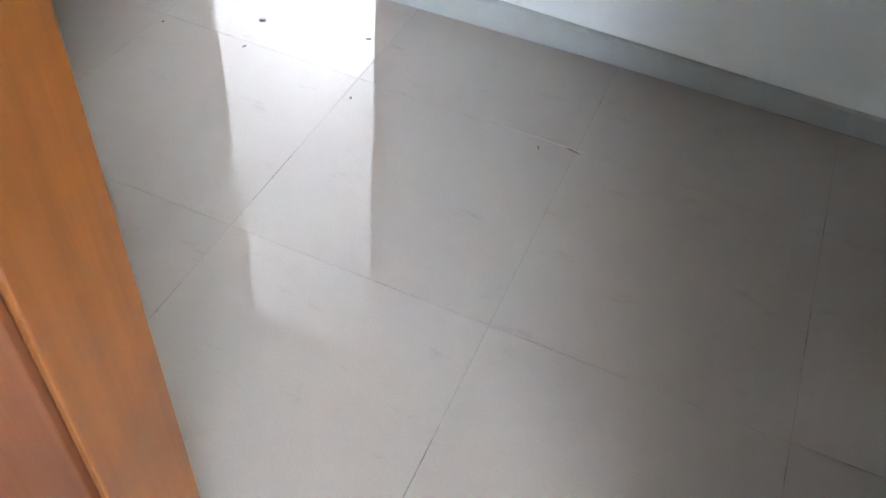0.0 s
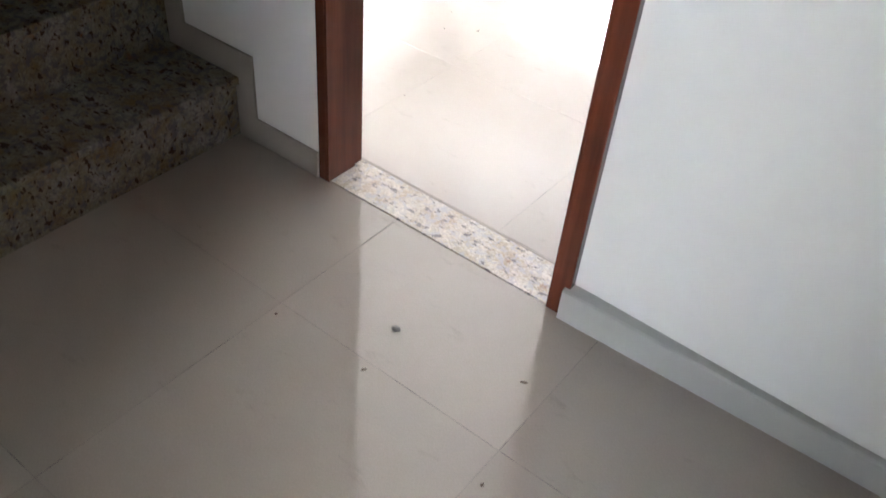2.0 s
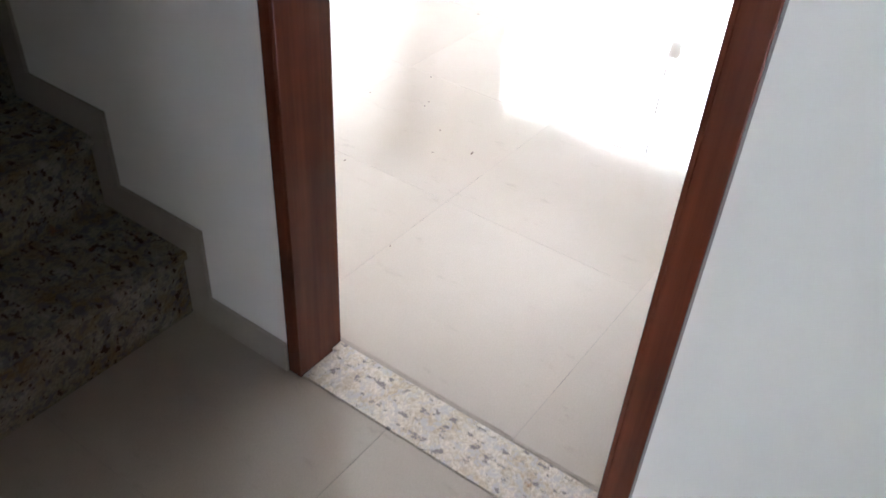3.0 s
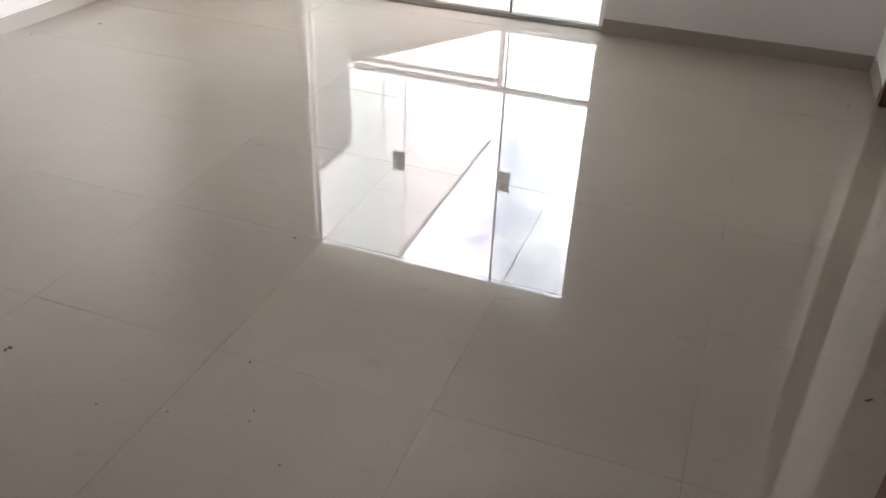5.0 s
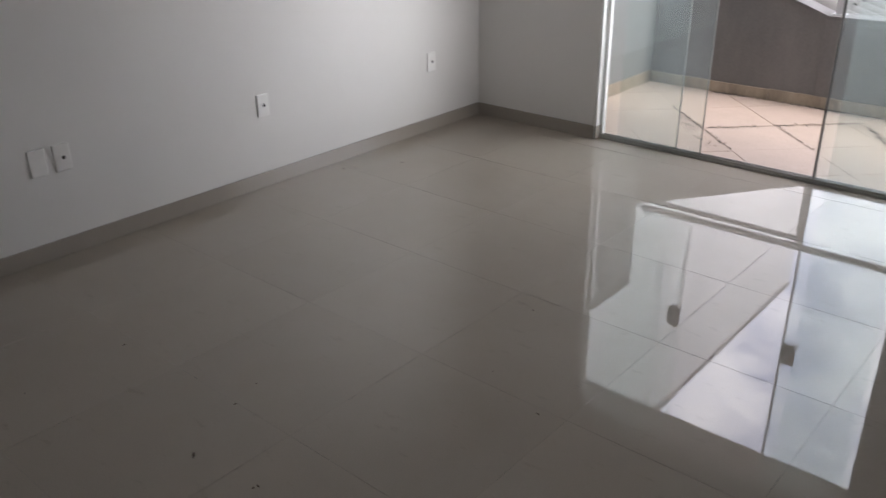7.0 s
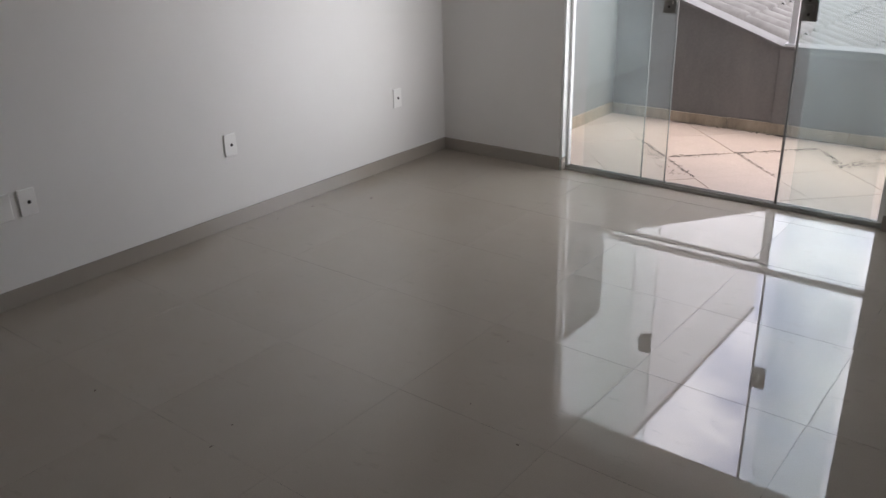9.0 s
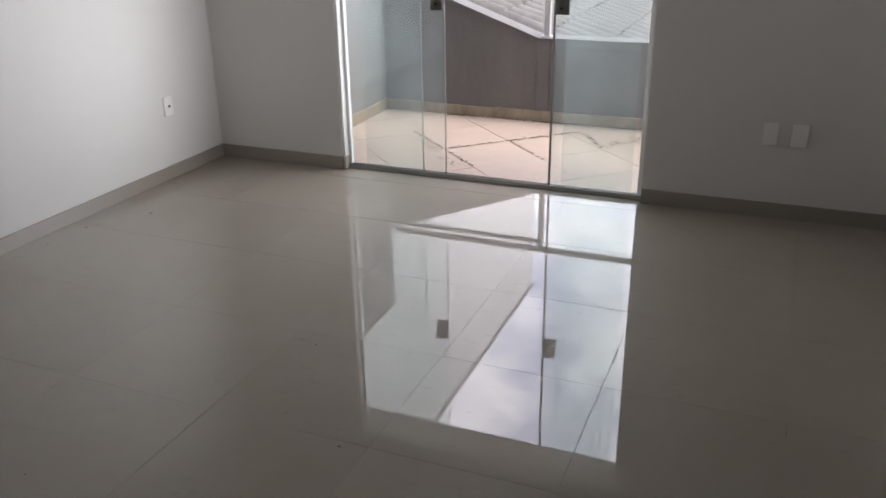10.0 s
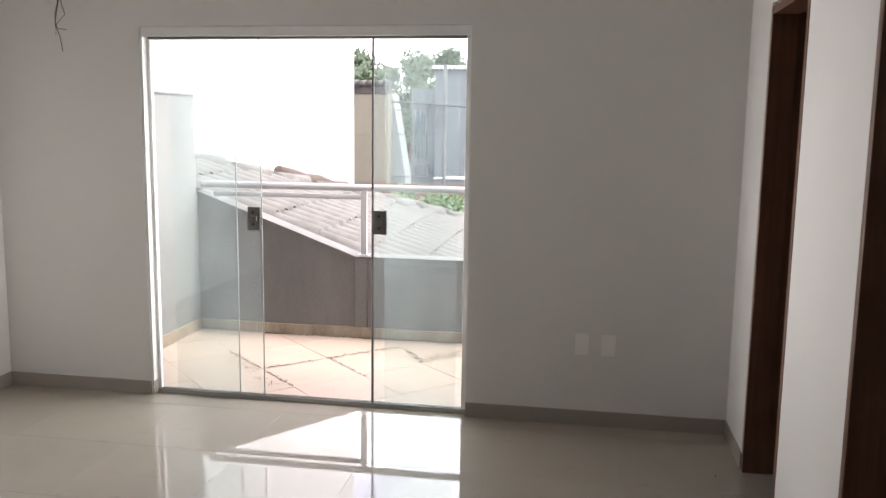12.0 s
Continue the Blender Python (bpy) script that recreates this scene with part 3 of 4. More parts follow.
# ---- balcony ----
PY0, PY1 = 6.12, 6.27
BXL, BXR = -2.69, 1.6
structure("floor_balcony", B(BXL - 0.15, BXR, YN + WT, PY1, -0.22, -0.0222), M_TERJOINT, "diagonal pinkish tile floor of the balcony with mouldy joints", "floor")
bm = prism(bmesh.new(), [(BXL, -3.2), (BXL, 1.045), (-1.43, 0.585), (BXR, 0.585), (BXR, -3.2)], PY0, PY1)
structure("parapet", bm, M_RENDER, "weathered grey rendered parapet with a sloping top", "parapet wall")
structure("parapet_pilaster", B(-1.44, -1.34, PY0 - 0.012, PY0, 0.06, 0.585, 0.003), M_RENDER, "grey rendered pilaster strip on the parapet", "pilaster")
bm = prism(bmesh.new(), [(BXL, 1.045), (BXL, 1.066), (-1.428, 0.604), (BXR, 0.604), (BXR, 0.586), (-1.432, 0.586)], PY0 - 0.014, PY1 + 0.02)
structure("trim_coping", bm, M_COPING, "pale weathered coping on the parapet", "coping")
bm = B(BXL - 0.15, BXL, YN + WT, PY1, -3.2, 1.04)
box(bm, BXL - 0.15, BXL, YN + WT, 6.095, 1.04, 1.78)
structure("wall_wing", bm, M_WING, "weathered white side wall of the balcony")
structure("trim_wing", B(BXL - 0.17, BXL + 0.012, YN + WT, 6.105, 1.78, 1.80, 0.003), M_WING, "thin cap on the balcony side wall", "coping")
structure("wall_outside", B(XL - WT, BXR + 1.5, YN + WT + 0.0, YN + WT + 0.012, CEIL, 3.3), M_WING, "white outer wall above the balcony door")
structure("eave", B(BXL - 0.15, BXR, YN + WT + 0.012, 5.47, 2.5, 2.62), M_SOFFIT, "white concrete eave slab over the balcony", "eave")
structure("wall_balcony_end", B(BXR, BXR + 0.15, YN + WT, PY1, -3.2, 2.5), M_WING, "plain white end wall of the balcony")
structure("house_foot", B(XL - WT, BXR + 1.5, YN - 0.1, YN + WT, -3.2, -0.15), M_WING, "lower storey of the house", "wall")


def railing():
    r = empty("railing", (-1.386, 6.195, 0), "white painted steel railing on the parapet", "railing")
    def bar(name, pts, rad):
        part(name, tube(bmesh.new(), pts, rad, 10), M_RAIL, r, smooth=True)
    bar("top_rail", [(-1.30, 0, 1.115), (2.98, 0, 1.115)], 0.027)
    bar("lower_rail", [(-1.20, 0, 1.045), (0.0, 0, 1.045)], 0.020)
    for x in (0.0, 1.35, 2.7):
        part("post", B(x - 0.022, x + 0.022, -0.022, 0.022, 0.603, 1.10, 0.004, 2), M_RAIL, r)
        part("foot_plate", B(x - 0.04, x + 0.04, -0.04, 0.04, 0.604, 0.612, 0.001), M_RAIL, r)
    return r


railing()
# base course of small tiles
for i in range(9):
    x0 = BXL + 0.003 + 0.468 * i
    ob = thing("baseboard_balcony", B(x0, min(x0 + 0.465, BXR), PY0 - 0.012, PY0, -0.02, 0.062 - 0.004 * (i % 2), 0.002), M_BASE, "stained beige tile at the foot of the parapet", "baseboard", "parapet base tiles", "structure")
ob = thing("baseboard_balcony", B(BXL, BXL + 0.012, YN + WT, PY0 - 0.012, -0.02, 0.07, 0.002), M_BASE, "stained beige tiles along the side wall", "baseboard", "parapet base tiles", "structure")

# ---- neighbouring roof ----
SL = 0.367
def roof_z(x):
    return 1.03 - SL * (x + 2.69)


def hip_y(x):
    return 7.15 + (x + 3.3) * 1.32


roof = empty("neighbour_roof", (-1, 8, 0), "bleached clay tile roof of the neighbouring house", "roof")
PITCH = 0.20
RX0, RX1 = -3.3, 3.4
tile_bm = bmesh.new()
course = 0.37
ncol = 46
for j in range(ncol):
    y0 = PY1 + 0.03 + PITCH * j
    x = RX0
    k = 0
    while x < RX1:
        x2 = x + course
        if y0 + PITCH < hip_y(x2) + 0.12:
            seg = 6
            lift = 0.028
            rows = []
            for xx, dz in ((x, 0.0), (x2 + 0.03, lift)):
                row = []
                for s in range(seg + 1):
                    u = s / seg
                    row.append(tile_bm.verts.new((xx + 1, y0 + PITCH * u - 8, roof_z(xx) + dz + 0.055 * abs(math.sin(math.pi * u)) ** 0.7 + 0.004 * math.sin(7.1 * j + 3.3 * k))))
                rows.append(row)
            under = [tile_bm.verts.new(v.co - Vector((0, 0, 0.022))) for v in rows[1]]
            for s in range(seg):
                tile_bm.faces.new((rows[0][s], rows[1][s], rows[1][s + 1], rows[0][s + 1]))
                tile_bm.faces.new((rows[1][s], under[s], under[s + 1], rows[1][s + 1]))
        x = x2
        k += 1
tiles = part("roof_tiles", tile_bm, M_ROOF, roof, "weathered curved clay roof tiles", True)
tagged(tiles, kind="stuff")
# cap tiles along the hip
for i in range(22):
    x = RX0 + 0.28 * i
    y, z = hip_y(x), roof_z(x) + 0.0
    d = Vector((1, 1.32, -SL)).normalized()
    p0 = Vector((x + 1, y - 8, z))
    part("cap_tile", tube(bmesh.new(), [p0, p0 + d * 0.36], 0.085, 10, 0.115), M_ROOF, roof, smooth=True)
bm = bmesh.new()
pts = [(RX0, PY1 + 0.02), (RX0, hip_y(RX0)), (RX1, hip_y(RX1)), (RX1, PY1 + 0.02)]
lo = [bm.verts.new((x + 1, y - 8, roof_z(x) - 0.02)) for x, y in pts]
bm.faces.new(lo)
bmesh.ops.solidify(bm, geom=bm.faces, thickness=0.06)
part("roof_deck", bm, M_EARTH, roof)
# brown mortar where the hip meets the white house
pts = [(RX0 + 0.55 + 0.1 * i + 1, hip_y(RX0 + 0.55 + 0.1 * i) - 8 + 0.10, roof_z(RX0 + 0.55 + 0.1 * i) + 0.05 + 0.018 * math.sin(2.9 * i)) for i in range(15)]
part("mortar", tube(bmesh.new(), pts, 0.085, 8, 0.04), M_FLASH, roof, "rusty brown mortar along the hip", True)
# back slope of the hip
bm = bmesh.new()
q = [(RX0, hip_y(RX0), roof_z(RX0)), (RX1, hip_y(RX1), roof_z(RX1)), (RX1 - 3.5, hip_y(RX1) + 2.0, roof_z(RX1) - 1.2), (RX0 - 1.5, hip_y(RX0) + 1.6, roof_z(RX0) - 0.6)]
bm.faces.new([bm.verts.new((x + 1, y - 8, z)) for x, y, z in q])
bmesh.ops.solidify(bm, geom=bm.faces, thickness=0.05)
part("back_slope", bm, M_ROOF, roof)
part("wall", B(-3.0, 4.0, -1.6, 0.0, -3.2, -0.62), M_WING, roof)

# ---- street side ----
g = structure("ground", B(-400, 400, -60, 900, -3.4, -3.2), M_EARTH, "bare brown ground between the houses", "ground")
white = empty("white_house", (-4.0, 11, -3.2), "tall plain white neighbouring house with a flat roof", "house")
part("wall", B(-6, 0, -10.5, 4.2, 0, 9.05), M_WHITEB, white)
part("roof", B(-6.02, 0.03, -10.53, 4.23, 9.05, 9.10), M_WHITEB, white)


def house_cream():
    h = empty("block_house", (-4.53, 20, -3.2), "cream block-walled house with a stained dark top edge", "house")
    for r in range(5):
        for c in range(3):
            part("wall_panel", B(-2.6 + 0.88 * c, -2.6 + 0.88 * c + 0.865, 0, 0.5, 1.15 * r, 1.15 * r + 1.135), M_CREAM, h)
    part("backing", B(-2.6, 0.02, 0.03, 0.5, 0, 5.76), M_CREAM, h)
    part("roof_edge", B(-2.64, 0.04, -0.04, 0.35, 5.58, 5.80, 0.01), M_DARKEDGE, h, "dark stained concrete roof edge")
    for i in range(13):
        part("gutter_tile", tube(bmesh.new(), [(-2.55 + 0.21 * i, -0.10, 5.80), (-2.55 + 0.21 * i, 0.4, 5.86)], 0.075, 8), M_DARKEDGE, h, smooth=True)
    bm = prism(bmesh.new(), [(0.02, 0), (0.02, 5.6), (0.36, 3.6), (0.36, 0)], 0.5, 1.2)
    part("side_wall", bm, M_SIDE, h)
    return h


def house_blue():
    h = empty("pale_blue_house", (-4.75, 24, -3.2), "pale blue-grey two-storey house with a tall dark window", "house")
    part("wall", B(0, 0.72, 0, 5, 0, 5.9), M_BLUEG, h)
    part("wall", B(0.72, 5.5, -0.25, 5, 0, 6.42), M_BLUEG, h)
    part("base_band", B(0.72, 5.5, -0.30, -0.25, 3.34, 3.42), M_WHITEB, h)
    for i in range(40):
        part("roof_rib", tube(bmesh.new(), [(0.72 + 0.13 * i, -0.45, 6.47), (0.72 + 0.13 * i, 5, 6.60)], 0.055, 6), M_ROOFSHEET, h)
    w = part("window", B(0.12, 0.42, -0.02, 0.02, 3.95, 5.25), M_DARKWIN, h, "tall dark window")
    part("frame", B(0.10, 0.125, -0.04, 0.0, 3.93, 5.27), M_ALU_GREY, w)
    part("frame", B(0.415, 0.44, -0.04, 0.0, 3.93, 5.27), M_ALU_GREY, w)
    part("frame", B(0.26, 0.28, -0.04, 0.0, 3.93, 5.27), M_ALU_GREY, w)
    ac = part("air_conditioner", B(0.16, 0.52, -0.25, -0.01, 3.42, 3.75, 0.02), M_SHAFT, h)
    part("fan_guard", tube(bmesh.new(), [(0.34, -0.26, 3.58), (0.34, -0.25, 3.58)], 0.12, 14), M_DARKWIN, ac)
    return h


M_DARKEDGE = stained("stained_concrete", (0.038, 0.034, 0.031), (0.014, 0.013, 0.012), 3.0)
M_ROOFSHEET = plain("pale_roof_sheet", (0.62, 0.64, 0.66), 0.6)
house_cream()
house_blue()


def brick_wall():
    w = empty("brick_wall", (-4.30, 17.2, -3.2), "low red brick garden wall", "wall")
    part("body", B(0, 7.0, 0.012, 0.19, 0, 3.60), M_SHAFT, w)
    rows = bmesh.new()
    for r in range(19):
        for c in range(30):
            x0 = 0.235 * c - (0.118 if r % 2 else 0)
            box(rows, max(0, x0), min(7.0, x0 + 0.225), 0.0, 0.02, 3.62 - 0.19 * (r + 1) + 0.012, 3.62 - 0.19 * r)
    tagged(part("bricks", rows, M_BRICK, w, "red hollow bricks"), kind="stuff")
    return w


brick_wall()


def utility_pole():
    p = empty("utility_pole", (-3.28, 21, -3.2), "grey concrete utility pole with tangled cables", "utility pole")
    part("shaft", tube(bmesh.new(), [(0, 0, 0), (0, 0, 3.2), (0, 0, 6.35)], 0.062, 10, 0.05), M_SHAFT, p, smooth=True)
    part("bracket", B(-0.35, 0.1, -0.14, -0.10, 5.33, 5.39), M_ALU_GREY, p)
    rnd = random.Random(4)
    for i in range(6):
        pts = []
        for k in range(9):
            a = k / 8 * 2 * math.pi
            pts.append((-0.2 + (0.10 + 0.03 * i) * math.cos(a) + rnd.uniform(-0.04, 0.04), -0.16, 5.1 + (0.16 + 0.03 * i) * math.sin(a) + rnd.uniform(-0.05, 0.05)))
        part("cable_loop", tube(bmesh.new(), pts, 0.011, 5), M_CABLE, p)
    return p


utility_pole()


def cable(p0, p1, sag, r):
    pts = [Vector(p0).lerp(Vector(p1), i / 16) - Vector((0, 0, sag * 4 * (i / 16) * (1 - i / 16))) for i in range(17)]
    return thing("overhead_cable", tube(bmesh.new(), pts, r, 6), M_CABLE, "black overhead cable running between the poles", "cable", "overhead cables")


cable((-9.5, 18.5, 2.75), (-3.3, 20.85, 2.15), 0.10, 0.030)
cable((-3.3, 20.85, 2.15), (4.5, 23.0, 2.0), 0.12, 0.030)
cable((-9.5, 18.5, 1.75), (-3.3, 20.85, 2.15), 0.15, 0.012)
cable((-9.5, 18.5, 1.2), (-3.3, 20.85, 1.55), 0.15, 0.012)
cable((-9.5, 18.5, 0.55), (-3.3, 20.85, 0.38), 0.05, 0.016)


def leaves(bm, rnd, centre, radii, count, size):
    for _ in range(count):
        while True:
            v = Vector((rnd.uniform(-1, 1), rnd.uniform(-1, 1), rnd.uniform(-1, 1)))
            if v.length < 1:
                break
        c = Vector(centre) + Vector((v.x * radii[0], v.y * radii[1], v.z * radii[2]))
        a = Vector((rnd.gauss(0, 1), rnd.gauss(0, 1), rnd.gauss(0, 1))).normalized()
        b = a.orthogonal().normalized()
        s = size * rnd.uniform(0.6, 1.4)
        q = [c - a * s, c + b * s * 0.45, c + a * s, c - b * s * 0.45]
        bm.faces.new([bm.verts.new(p) for p in q])


def tree(at, height, spread, seed, label):
    rnd = random.Random(seed)
    t = empty("tree", at, label, "tree")
    bm = tube(bmesh.new(), [(0, 0, 0), (0.1, 0, height * 0.3), (0.0, 0.1, height * 0.55)], 0.28, 8, 0.16)
    tips = []
    for i in range(13):
        a = i * 2.4 + rnd.uniform(-0.4, 0.4)
        end = (spread * rnd.uniform(0.4, 0.95) * math.cos(a), spread * rnd.uniform(0.4, 0.95) * math.sin(a), height * rnd.uniform(0.42, 0.98))
        tube(bm, [(0, 0.05, height * rnd.uniform(0.35, 0.55)), (end[0] * 0.5, end[1] * 0.5, height * 0.68), end], 0.10, 6, 0.02)
        tips.append(end)
    part("trunk", bm, M_BARK, t, smooth=True)
    bm = bmesh.new()
    for e in tips:
        for k in range(5):
            c = (e[0] + rnd.gauss(0, 0.35) * spread * 0.4, e[1] + rnd.gauss(0, 0.35) * spread * 0.4, e[2] + rnd.gauss(0, 0.3))
            r = rnd.uniform(0.30, 0.60)
            leaves(bm, rnd, c, (r * 1.3, r * 1.3, r), 250, 0.10)
    part("crown", bm, M_LEAF, t)
    return t


tree((-9.3, 36, -3.2), 7.5, 1.9, 1, "leafy green tree behind the block house")
tree((-7.2, 35, -3.2), 7.6, 1.8, 2, "tall green tree with a gappy crown")
tree((-6.2, 37, -3.2), 7.2, 1.5, 3, "dark green tree behind the pale blue house")
tree((-11.5, 37, -3.2), 7.9, 2.0, 5, "broad green tree far behind the houses")


def bush(at, r, seed):
    rnd = random.Random(seed)
    b = empty("bush", at, "bright green bush behind the tiled roof", "bush", "bushes")
    bm = bmesh.new()
    for i in range(4):
        tube(bm, [(0, 0, 0), (rnd.uniform(-0.2, 0.2), 0, 1.6), (rnd.uniform(-0.5, 0.5), rnd.uniform(-0.3, 0.3), 3.1)], 0.03, 5, 0.01)
    part("stem", bm, M_BARK, b)
    bm = bmesh.new()
    for i in range(14):
        leaves(bm, rnd, (rnd.uniform(-r, r), rnd.uniform(-r, r), rnd.uniform(2.4, 3.65)), (0.25, 0.25, 0.2), 90, 0.06)
    part("foliage", bm, M_BUSH, b)


bush((-2.1, 14.6, -3.2), 0.45, 7)
bush((-1.4, 15.0, -3.2), 0.4, 8)
bush((-2.8, 15.4, -3.2), 0.35, 9)


# ---- sockets, plates, wires ----
def plate(name, m, label, holes):
    """A wall plate in its own space: x across, z up, facing -y."""
    p = empty(name, (0, 0, 0), label, "wall socket" if holes else "wall plate", "wall plates")
    p.matrix_world = m
    bm = B(-0.0375, 0.0375, -0.009, 0.0, -0.0585, 0.0585, 0.004, 3)
    part("cover", bm, M_PLATE, p, smooth=False)
    if holes:
        bm = bmesh.new()
        outline = [(-0.021, 0.0), (-0.0105, 0.012), (0.0105, 0.012), (0.021, 0.0), (0.0105, -0.012), (-0.0105, -0.012)]
        prism(bm, outline, -0.0102, -0.0088)
        s = part("socket_face", bm, M_PLATE, p)
        if holes == 1:
            part("cable_outlet", tube(bmesh.new(), [(0.004, -0.0095, 0.0), (0.004, -0.0112, 0.0)], 0.0085, 12), M_HOLE, s)
        for dx in (-0.0095, 0.0, 0.0095) if holes == 2 else ():
            part("pin_hole", tube(bmesh.new(), [(dx, -0.0098, 0.003 if dx == 0 else 0), (dx, -0.0106, 0.003 if dx == 0 else 0)], 0.0026, 8), M_HOLE, s)
    return p


for y, holes in ((1.505, 0), (1.612, 1), (2.685, 1), (4.0, 1)):
    plate("wall_socket" if holes else "blank_plate", pose(XL, y, 0.437, 0, 0, 90), "white plastic wall socket with dark pin holes" if holes else "blank white plastic cover plate", holes)
for x in (0.265, 0.402):
    plate("blank_plate", pose(x, YN, 0.443, 0, 0, 0), "blank white plastic cover plate on the north wall", 0)
plate("wall_socket", pose(1.806, 0.018, 0.435), "white plastic wall socket on the hall wall", 2)

wires = empty("hanging_wires", (-2.642, YN, 2.32), "loose black wires hanging from a yellow conduit", "cable")
part("conduit", tube(bmesh.new(), [(0.0, 0.0, 0.12), (0.0, -0.035, 0.10), (0.005, -0.05, 0.03), (0.0, -0.045, -0.03)], 0.013, 10), M_YELLOW, wires, "yellow corrugated conduit end", True)
for pts in ([(0, -0.045, -0.02), (-0.02, -0.05, -0.12), (-0.035, -0.055, -0.20), (-0.01, -0.05, -0.29), (0.0, -0.05, -0.36)],
            [(0, -0.045, -0.02), (0.01, -0.06, -0.10), (0.03, -0.06, -0.16), (-0.02, -0.07, -0.22), (-0.03, -0.06, -0.27)],
            [(0, -0.045, -0.02), (-0.03, -0.06, -0.16), (-0.03, -0.06, -0.235), (0.035, -0.06, -0.245)]):
    part("wire", tube(bmesh.new(), pts, 0.0022, 6), M_CABLE, wires)


# ---- crumbs and flakes on the floor ----
rnd = random.Random(11)


def flake(x, y, length, width, angle):
    n = 7
    bm = bmesh.new()
    pts = []
    for k in range(n):
        a = 2 * math.pi * k / n
        rr = rnd.uniform(0.7, 1.2)
        pts.append((0.5 * length * rr * math.cos(a), 0.5 * width * rr * math.sin(a)))
    lo = [bm.verts.new((u, v, 0)) for u, v in pts]
    hi = [bm.verts.new((u * 0.75, v * 0.75, 0.25 * width + 0.0006)) for u, v in pts]
    bm.faces.new(lo[::-1])
    bm.faces.new(hi)
    for i in range(n):
        bm.faces.new((lo[i], lo[(i + 1) % n], hi[(i + 1) % n], hi[i]))
    ob = thing("debris_flake", bm, M_PALE if width > 0.012 else M_DEBRIS, "flat grey chip of plaster on the tiles" if width > 0.012 else "small brown crumb of dirt on the tiles", "debris", "dirt crumbs")
    ob.matrix_world = pose(x, y, 0.0, 0, 0, angle)


FLAKES = [(0.477, -0.288, 24, 16), (0.501, -0.421, 17, 6), (0.853, -0.481, 10, 7), (1.344, -0.435, 16, 7), (1.425, -0.405, 44, 4), (0.775, -0.224, 18, 6),
          (0.25, -0.43, 8, 6), (-0.242, 1.0, 17, 7), (-0.642, 1.326, 11, 5), (-0.397, 1.047, 8, 4), (-0.336, 0.925, 7, 4), (-0.508, 0.717, 10, 4),
          (-0.531, 1.142, 7, 4), (-0.144, 0.48, 7, 4), (-0.837, 1.91, 13, 5), (0.86, 1.80, 22, 7), (0.89, 3.92, 26, 9), (-1.09, 2.01, 7, 4)]
FLAKES += [(-1.492, 1.10, 34, 10), (-1.24, 1.138, 14, 7), (-1.649, 1.451, 8, 5), (-1.608, 1.334, 14, 4), (-1.23, 2.446, 8, 5), (-0.54, 1.175, 8, 5), (-0.727, 1.094, 8, 4),
           (-0.896, 1.052, 6, 4), (-1.244, 1.126, 9, 6), (-2.215, 1.298, 13, 6), (-2.19, 0.926, 9, 4), (-3.0, 3.11, 16, 7), (-2.82, 3.40, 16, 8), (-3.01, 2.86, 8, 4)]
for i, (x, y, a, b) in enumerate(FLAKES):
    flake(x, y, a / 1000, b / 1000, (37 * i + 20) % 180)


# ---- tiles, piece by piece ----
def clip(poly, axis, limit, keep_less):
    out = []
    for i, p in enumerate(poly):
        q = poly[(i + 1) % len(poly)]
        a = (p[axis] <= limit) if keep_less else (p[axis] >= limit)
        b = (q[axis] <= limit) if keep_less else (q[axis] >= limit)
        if a:
            out.append(p)
        if a != b:
            t = (limit - p[axis]) / (q[axis] - p[axis])
            out.append((p[0] + t * (q[0] - p[0]), p[1] + t * (q[1] - p[1])))
    return out


def clip_rect(poly, x0, x1, y0, y1):
    for axis, limit, less in ((0, x0, False), (0, x1, True), (1, y0, False), (1, y1, True)):
        poly = clip(poly, axis, limit, less)
        if len(poly) < 3:
            return []
    return poly


def area(poly):
    return 0.5 * sum(p[0] * q[1] - q[0] * p[1] for p, q in zip(poly, poly[1:] + poly[:1]))


def tile_mesh(name, poly, top, thick, edge, material):
    """A slab with a fine bevel round its top; poly runs anticlockwise."""
    cx = sum(p[0] for p in poly) / len(poly)
    cy = sum(p[1] for p in poly) / len(poly)

    def inward(p):
        d = math.hypot(p[0] - cx, p[1] - cy)
        k = max(0.0, 1 - 1.4 * edge / max(d, 1e-6))
        return (cx + (p[0] - cx) * k, cy + (p[1] - cy) * k)
    n = len(poly)
    verts = [(x, y, top - thick) for x, y in poly] + [(x, y, top - edge) for x, y in poly] + [(*inward(p), top) for p in poly]
    faces = [tuple(range(2 * n, 3 * n))]
    for i in range(n):
        j = (i + 1) % n
        faces += [(i, j, n + j, n + i), (n + i, n + j, 2 * n + j, 2 * n + i)]
    me = bpy.data.meshes.new(name)
    me.from_pydata(verts, [], faces)
    me.materials.append(material)
    return me


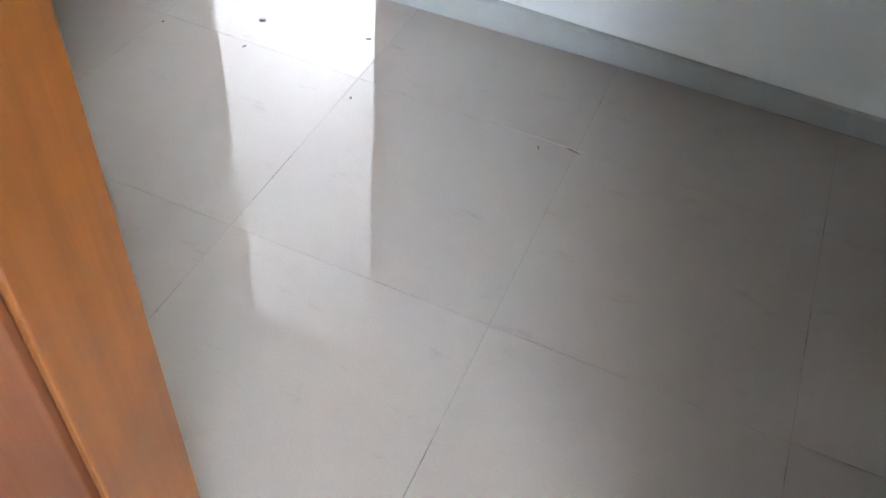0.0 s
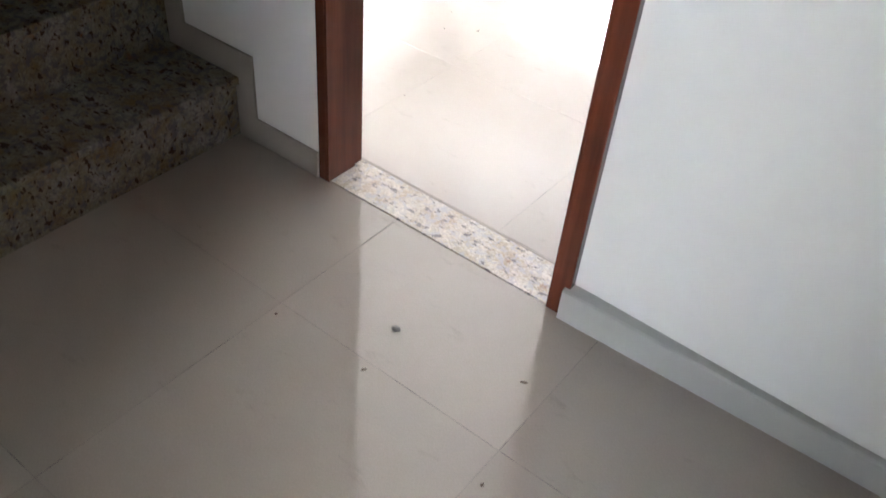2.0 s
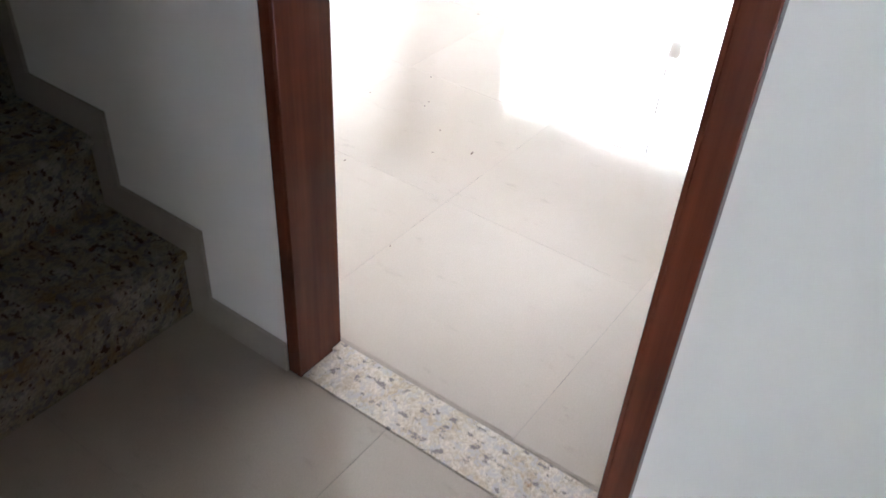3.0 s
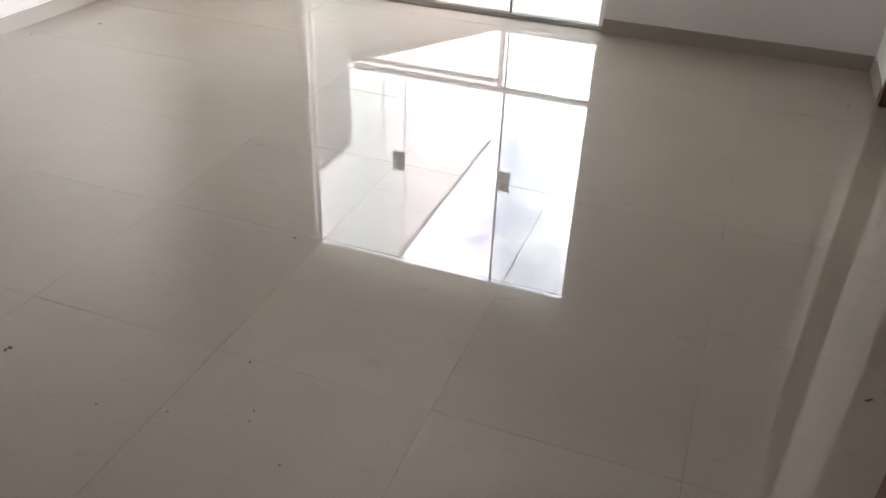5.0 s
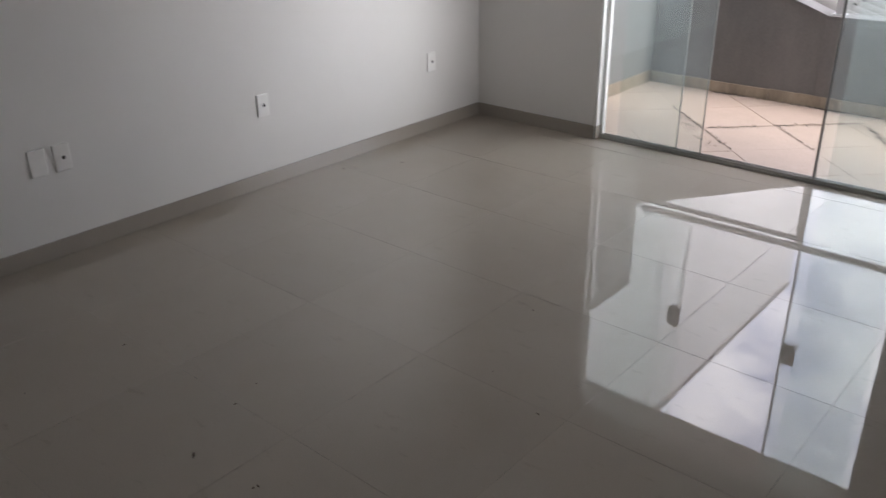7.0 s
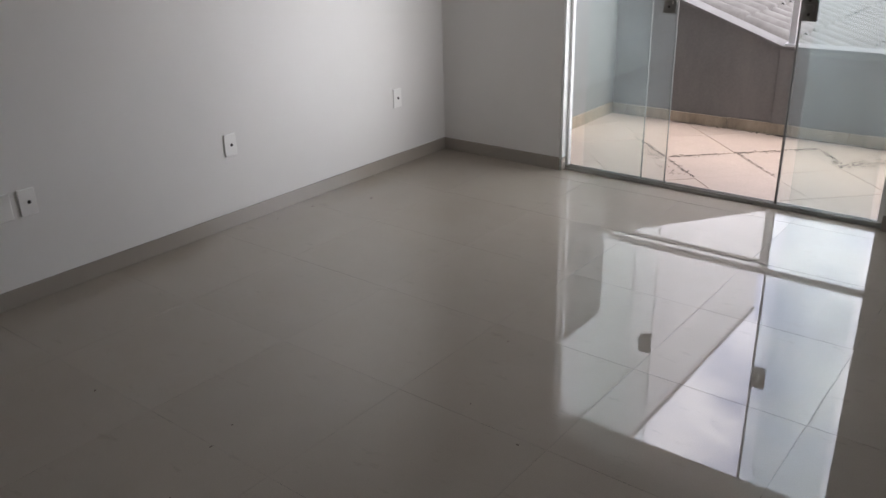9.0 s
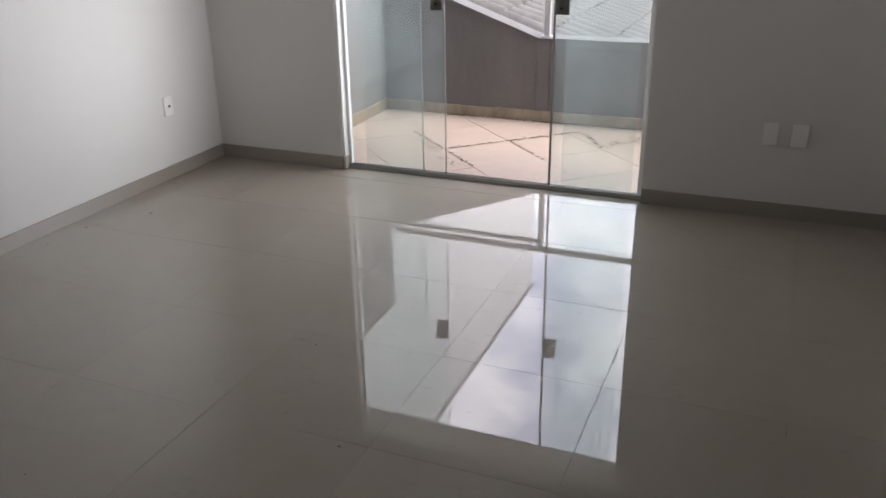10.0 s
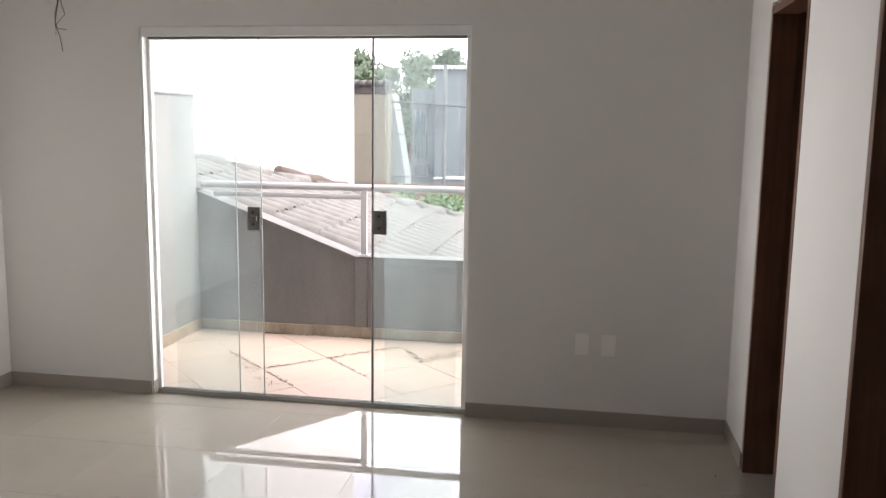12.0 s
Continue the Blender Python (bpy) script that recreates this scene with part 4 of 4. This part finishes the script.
def lay(parent, name, bounds, origin, size, joint, turn, top, thick, edge, material, uneven=0.0):
    """Tiles of one size on a grid through origin, turned by some degrees and cut to the bounds."""
    x0, x1, y0, y1 = bounds
    c, s = math.cos(radians(turn)), math.sin(radians(turn))
    whole = None
    reach = int(math.hypot(x1 - x0, y1 - y0) / size) + 3
    r = random.Random(5)
    for i in range(-reach, reach):
        for j in range(-reach, reach):
            h = joint / 2
            base = [(i * size + h, j * size + h), ((i + 1) * size - h, j * size + h), ((i + 1) * size - h, (j + 1) * size - h), (i * size + h, (j + 1) * size - h)]
            poly = [(origin[0] + c * u - s * v, origin[1] + s * u + c * v) for u, v in base]
            cut = clip_rect(poly, x0, x1, y0, y1)
            if not cut or area(cut) < 2e-4:
                continue
            mx, my = sum(p[0] for p in poly) / 4, sum(p[1] for p in poly) / 4
            local = [(p[0] - mx, p[1] - my) for p in cut]
            if area(cut) > 0.9999 * area(poly):
                if whole is None:
                    whole = tile_mesh(name, local, 0.0, thick, edge, material)
                me = whole
            else:
                me = tile_mesh(name, local, 0.0, thick, edge, material)
            ob = new(name, me)
            ob.parent = parent
            ob.location = (mx, my, top + r.uniform(-uneven, uneven))


lay(floor, "floor_tile", (XL, XR, 0.139, YN), (-0.150, 1.341), 0.5985, 0.0015, 0, 0.0, 0.009, 0.0003, M_TILE)
lay(floor, "floor_tile", (WX0, WX1, YN, GY - 0.024), (-0.150, 1.341), 0.5985, 0.0015, 0, 0.0, 0.009, 0.0003, M_TILE)
lay(floor_hall, "floor_tile", (STAIR_X0 + 0.001, HALL_XR, BY1 + 0.001, 0.003), (0.832, -0.398), 0.600, 0.0017, 0, 0.0, 0.009, 0.0003, M_TILE)
terrace = bpy.data.objects["floor_balcony"]
lay(terrace, "terrace_tile", (BXL, BXR, YN + WT + 0.002, PY0 - 0.002), (-1.80, 5.171), 0.475, 0.0035, 45, -0.020, 0.008, 0.0015, M_TERRACE, 0.0012)


# ---- black mould along the terrace joints ----
def mould_line(bm, p0, p1, count, spread, size, r):
    for _ in range(count):
        t = r.random()
        x = p0[0] + (p1[0] - p0[0]) * t + r.gauss(0, 1.3 * spread)
        y = p0[1] + (p1[1] - p0[1]) * t + r.gauss(0, 1.3 * spread)
        if not (BXL + 0.02 < x < BXR and YN + WT + 0.02 < y < PY0 - 0.02):
            continue
        a = math.atan2(p1[1] - p0[1], p1[0] - p0[0]) + r.gauss(0, 0.5)
        ln, wd = size * r.uniform(0.3, 1.7), size * r.uniform(0.15, 0.5)
        ring = []
        for k in range(7):
            b = 2 * math.pi * k / 7
            q = r.uniform(0.6, 1.25)
            u, v = 0.5 * ln * q * math.cos(b), 0.5 * wd * q * math.sin(b)
            ring.append(bm.verts.new((x + u * math.cos(a) - v * math.sin(a), y + u * math.sin(a) + v * math.cos(a), -0.0178 + r.uniform(0, 0.0006))))
        bm.faces.new(ring)


mr = random.Random(21)
bm = bmesh.new()
for p0, p1, count, spread, size in (((-2.22, 5.55), (-1.49, 4.86), 100, 0.005, 0.026), ((-2.12, 5.36), (-1.80, 5.08), 120, 0.022, 0.015), ((-1.75, 4.98), (-1.58, 4.84), 60, 0.018, 0.014), ((-1.47, 5.53), (-1.10, 5.15), 80, 0.004, 0.018),
                                    ((-1.80, 5.17), (-1.05, 5.89), 140, 0.010, 0.024), ((-1.0, 5.86), (-0.80, 5.55), 80, 0.010, 0.020), ((-0.83, 5.55), (-0.45, 5.95), 140, 0.032, 0.024),
                                    ((-2.45, 5.40), (-2.0, 5.42), 18, 0.012, 0.014), ((-2.14, 6.09), (-1.95, 6.10), 50, 0.006, 0.03), ((-1.45, 6.09), (-1.2, 6.10), 50, 0.006, 0.03), ((-2.05, 6.093), (-0.45, 6.097), 150, 0.004, 0.028),
                                    ((-1.80, 5.17), (-2.15, 4.84), 16, 0.006, 0.012)):
    mould_line(bm, p0, p1, count, spread, size, mr)
mould = part("mould_stain", bm, M_MOULD, terrace, "black mould along the joints")
tagged(mould, kind="stuff")
